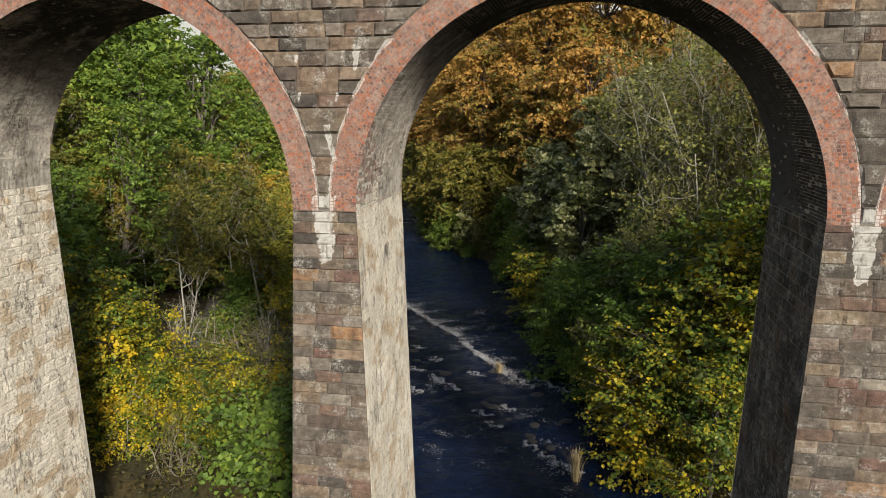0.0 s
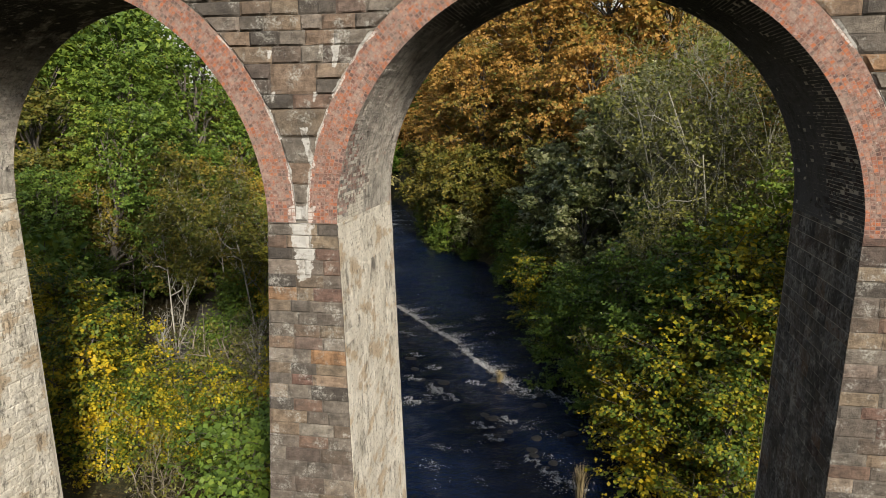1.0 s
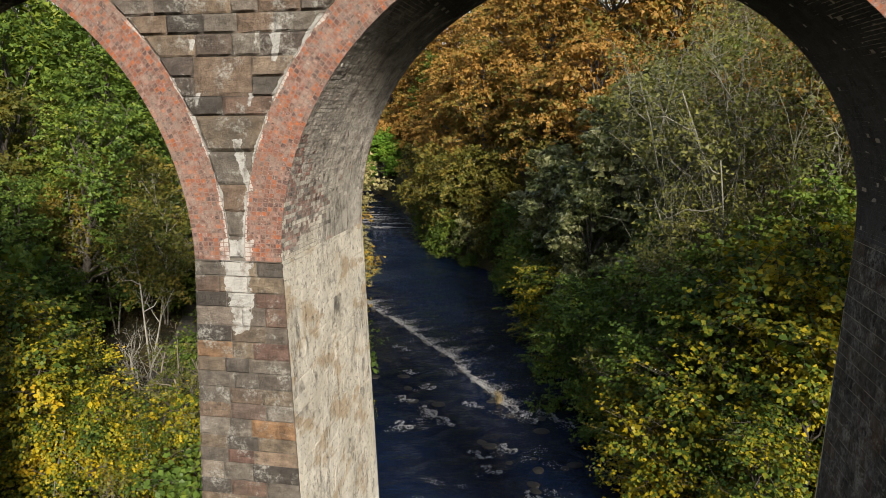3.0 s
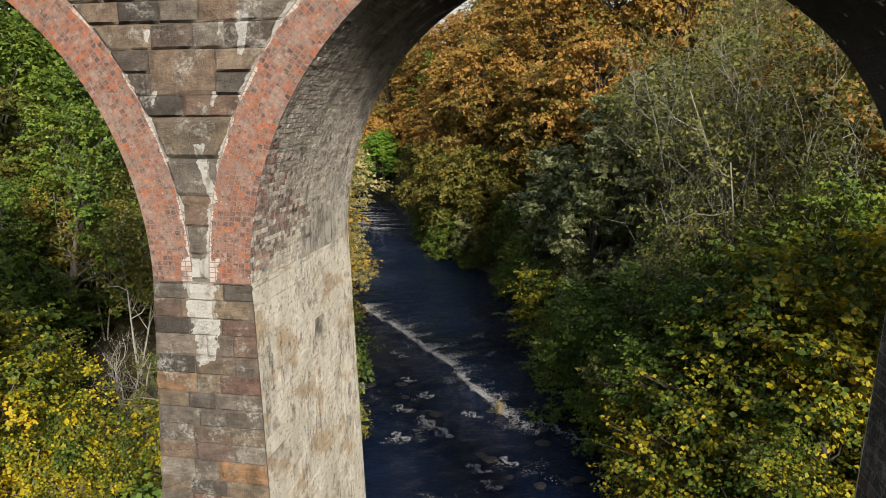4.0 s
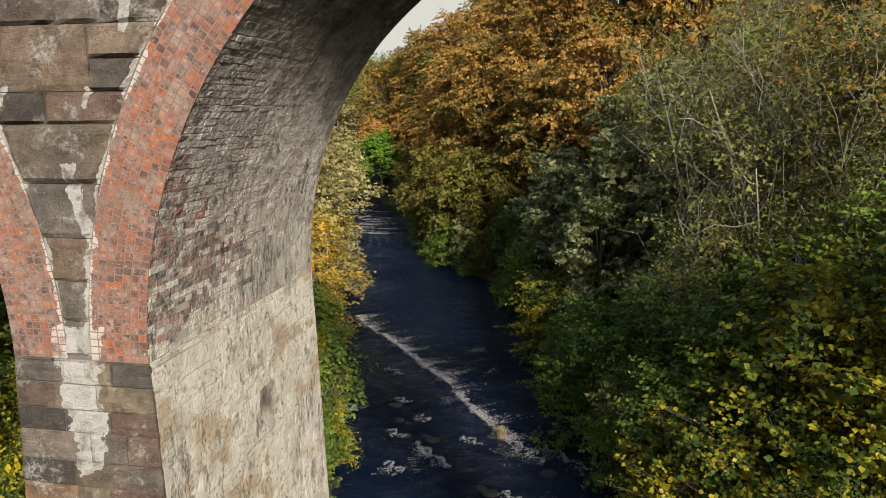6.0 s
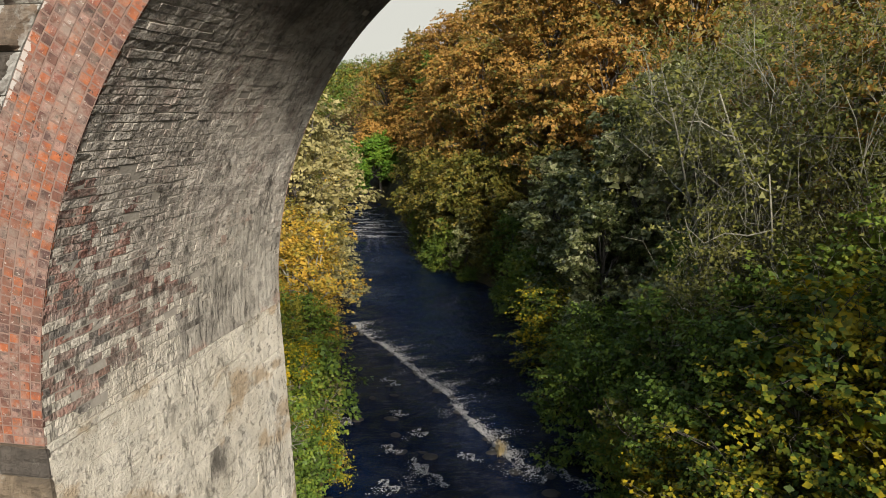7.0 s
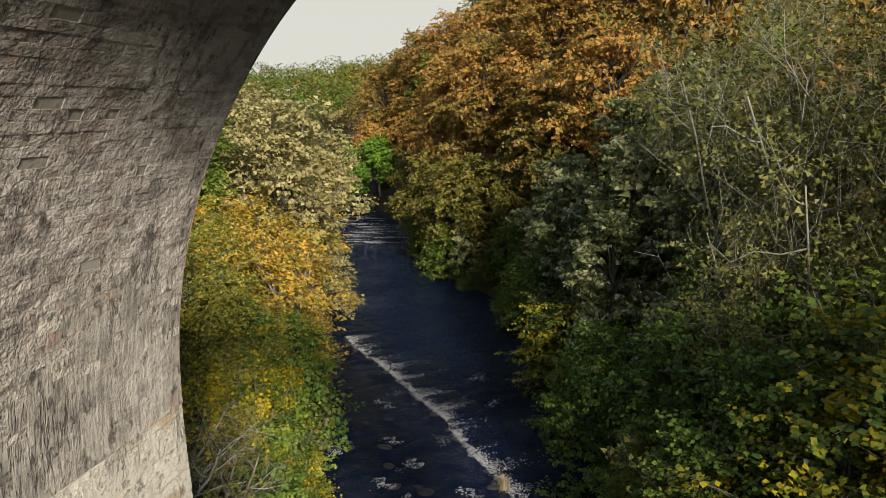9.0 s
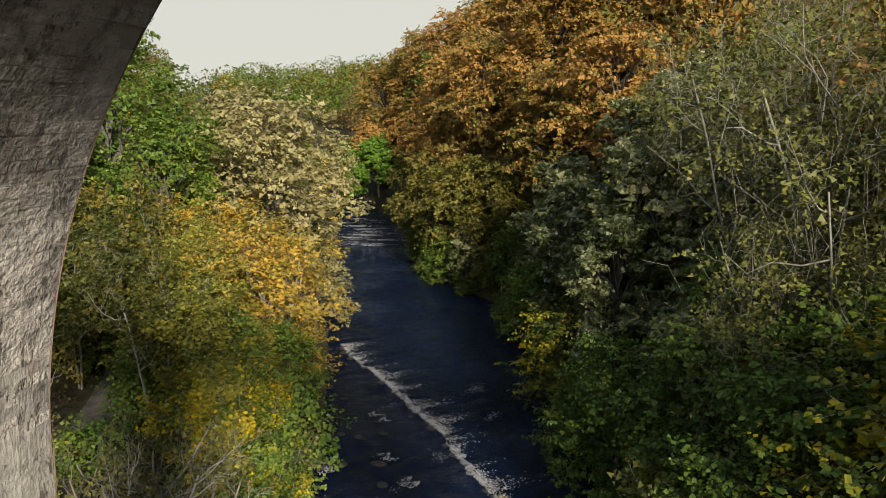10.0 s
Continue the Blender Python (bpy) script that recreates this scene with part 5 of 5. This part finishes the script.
plant(KIND["sapling"], spots((-12.6, 12.4, 0.62), (-14.8, 10.6, 0.7)), LOW, tr)
plant(KIND["bush"], spots((-8.2, 23.4, 0.75), (-9.4, 27.0, 0.8), (-11.0, 31.0, 1.1), (-7.4, 20.4, 0.6)), LOW, tr)
plant(KIND["brush"], spots((-13.0, 15.6, 0.9), (-12.4, 19.0, 1.0), (-10.5, 15.0, 1.1), (-9.6, 21.5, 1.0)), LOW, tr)
plant(KIND["green"], spots((-13.6, 31.5, 0.62), (-12.2, 35.0, 0.55), (-24.8, 39.5, 0.95)), LOW, tr)
plant(KIND["tall"] + KIND["tall_olive"], spots((-28.5, 31.0, 0.85), (-32.0, 37.0, 1.05), (-31.5, 26.0, 0.7), (-27.0, 24.5, 0.62)), LOW, tr)
plant(KIND["tall"] + KIND["tall_olive"], spots((-30.0, 44.0, 1.2), (-26.0, 50.5, 0.85), (-34.0, 59.0, 1.0), (-44.0, 34.0, 1.1), (-25.5, 43.5, 0.85), (-36.0, 33.5, 1.0)), LOW, tr)
plant(KIND["tall_far"], spots((-34.5, 46.5, 1.3), (-40.5, 48.5, 1.4), (-46.5, 51.0, 1.4), (-45.0, 59.0, 1.35), (-53.0, 57.0, 1.35), (-39.0, 39.5, 1.2), (-57.0, 63.0, 1.3), (-49.0, 42.0, 1.3)), LOW, tr)
plant(KIND["birch"], spots((-27.5, 32.5, 1.1), (-29.5, 30.0, 1.0), (-25.5, 35.5, 1.05), (-20.5, 26.0, 0.9), (-22.0, 36.0, 1.0), (-16.4, 29.6, 0.95)), LOW, tr)
# dead trees that have fallen among the shrubs
for x, y, lean, turn in ((-13.2, 23.2, 62, 60), (-11.4, 21.0, 55, 20), (-12.6, 26.4, 48, 75)):
    fallen = copy_thing(KIND["dead"][0], pose(x, y, float(land(x, y)) + 0.2, 0, lean, turn))
    tagged(fallen, "fallen dead tree with bleached crooked branches", group=LOW)
plant(KIND["dead"], spots((-16.6, 19.0, 0.9), (-12.6, 21.4, 0.75), (-18.4, 22.0, 0.8)), LOW, tr)
plant(KIND["sapling"], spots((-14.4, 13.2, 0.8), (-17.4, 15.4, 0.8), (-9.0, 17.4, 0.6), (-8.0, 25.2, 0.55), (-11.6, 29.6, 0.8)), LOW, tr)
plant(KIND["lemon"], spots((-13.4, 29.2, 0.8), (-15.6, 34.0, 0.9), (-17.8, 36.5, 0.95), (-12.6, 33.0, 0.55)), LOW, tr)
TAKEN.extend((3.8 - 57.3 * y / 137, y) for y in range(75, 138, 5))
plant(KIND["brush"], spots((-11.6, 24.6, 1.1), (-13.6, 22.5, 1.0), (-10.4, 28.6, 0.9), (-14.8, 25.4, 1.0), (-16.4, 22.8, 1.0), (-14.5, 17.6, 0.9)), LOW, tr)
plant(KIND["bright"], spots((-44.0, 139.0, 1.0), (-48.0, 150.0, 1.15), (-39.0, 146.0, 1.05)), LOW, tr)
plant(KIND["green_far"] + KIND["olive_far"], scatter(4, 20, 55, 12, 22, -1, tr, 3.6, 0.9, 1.2), LOW, tr)
plant(KIND["brush"][:1] + KIND["bush"] + KIND["sapling"][:1], scatter(14, 9, 45, 2.5, 10, -1, tr, 2.4, 0.7, 1.0), LOW, tr)
plant(KIND["cream_far"] + KIND["gold_far"] + KIND["green_far"] + KIND["bright_far"], scatter(9, 62, 125, 1.0, 12, -1, tr, 4.6, 0.8, 1.15), LOW, tr)
plant(KIND["bright_far"] + KIND["green_far"] + KIND["gold_far"] + KIND["olive_far"], scatter(8, 105, 165, 1.0, 9, -1, tr, 5.0, 0.8, 1.1), "trees in the bend", tr)
plant(KIND["great"] + KIND["tall_olive"], spots((-25.0, 147.0, 1.12), (-31.3, 156.8, 1.06), (-36.5, 163.0, 1.14), (-43.0, 169.0, 1.10)), "trees in the bend", tr)
for ks in KIND.values():
    for k in ks:
        for o in (*k.children_recursive, k):
            bpy.data.objects.remove(o, do_unlink=True)


# ================= undergrowth and far woods =================
def build_undergrowth():
    r = np.random.default_rng(15)
    cs = []
    for side, n in ((1, 3600), (-1, 3600)):
        y = 5.0 + r.uniform(0, 105, n) * r.random(n) ** 0.5
        d = np.abs(r.normal(0, 1, n)) * 14 + 0.6
        x = np.where(side > 0, right_bank(y) + d, left_bank(y) - d)
        cs.append(np.stack([x, y, land(x, y) + r.uniform(0.05, 0.7, n)], 1))
    c = np.concatenate(cs)
    on_path = np.abs(c[:, 0] - np.interp(c[:, 1], [16, 24, 30, 36, 45, 60], [-15.0, -18.4, -20.6, -23.4, -28.6, -38.0])) < 1.5
    c = c[~on_path]
    ax = r.normal(0, 1, c.shape)
    ax[:, 2] = np.abs(ax[:, 2]) + 0.6
    ax /= np.linalg.norm(ax, axis=1, keepdims=True)
    co = leaves_on(c, ax, 0.6, 0.28, 0.7, 9, 0.16, r, 0.8)
    ob = new("undergrowth", leaf_mesh("undergrowth", co, LEAF["floor"]))
    tagged(ob, "low tangled undergrowth of brambles and ferns", "undergrowth", kind="stuff")


def build_far_woods():
    """Woods beyond the bend: rounded crowns side by side, made of small clumps."""
    r = np.random.default_rng(16)
    for leaf, label, n, rusty in (("green", "dark green far woods on the hill", 560, False), ("olive", "olive far woods on the hill", 460, False), ("rust", "rust-coloured far woods on the hill", 900, True), ("gold", "yellow far trees on the hill", 90, False)):
        a, d = r.uniform(0.15, 0.74, n), 120 + 380 * r.random(n) ** 0.62
        x, y = -d * np.sin(a), d * np.cos(a)
        east = (x > right_bank(y) + 10) & (d > 125)
        west = x < left_bank(y) - np.where(d > 160, 6, 30)
        keep = ((east & (d < 260)) | (west & (r.random(n) < 0.25))) if rusty else (west | (east & (r.random(n) < np.where(d < 230, 0.25, 0.95))))
        x, y, d = x[keep], y[keep], d[keep]
        h = (6.5 if rusty else 9.0) + 11.0 * r.random(len(x)) ** 1.6
        parts = []
        for near, clumps, per, size in ((True, 40, 6, 0.6), (False, 54, 4, 1.0)):
            q = (d < 250) == near
            m = len(x[q])
            u = r.normal(0, 1, (m, clumps, 3))
            u /= np.linalg.norm(u, axis=2, keepdims=True)
            u[..., 2] = np.abs(u[..., 2]) ** 0.8
            wide = (h[q] * 0.42 + 0.8)[:, None]
            c = np.stack([x[q][:, None] + u[..., 0] * wide, y[q][:, None] + u[..., 1] * wide, land(x[q], y[q])[:, None] + (u[..., 2] * 0.72 + 0.22) * h[q][:, None]], -1).reshape(-1, 3)
            c += r.normal(0, 0.35, c.shape)
            ax = u.reshape(-1, 3) + np.array((0, 0, 0.3))
            ax /= np.linalg.norm(ax, axis=1, keepdims=True)
            parts.append(leaves_on(c, ax, 0.7, 0.55, 0.7, per, size, r, 0.8))
        co = np.concatenate(parts)
        ob = new("far_woods", leaf_mesh("far_woods", co, LEAF[leaf]))
        tagged(ob, label, "woods", kind="stuff")


build_undergrowth()
build_far_woods()


# ================= a small hut by the bend =================
def build_hut():
    conc = mortar_material("grey_concrete", (0.22, 0.22, 0.20), (0.36, 0.36, 0.33))
    z = float(land(-53.5, 137)) - 0.4
    hut = empty("hut", (-53.5, 137, z))
    tagged(hut, "small dark hut with a pale sloping roof by the river", "hut")
    part_mesh("wall", mesh_of("wall", *box(-2.0, 2.0, -1.5, 1.5, 0, 1.9), BARK), hut)
    v, f = box(-2.4, 2.4, -2.0, 2.0, 1.75, 1.93)
    v = [(x, y, zz + (y + 2.0) * 0.36) for x, y, zz in v]
    part_mesh("roof", mesh_of("roof", v, f, conc), hut, "pale grey sloping roof")


build_hut()
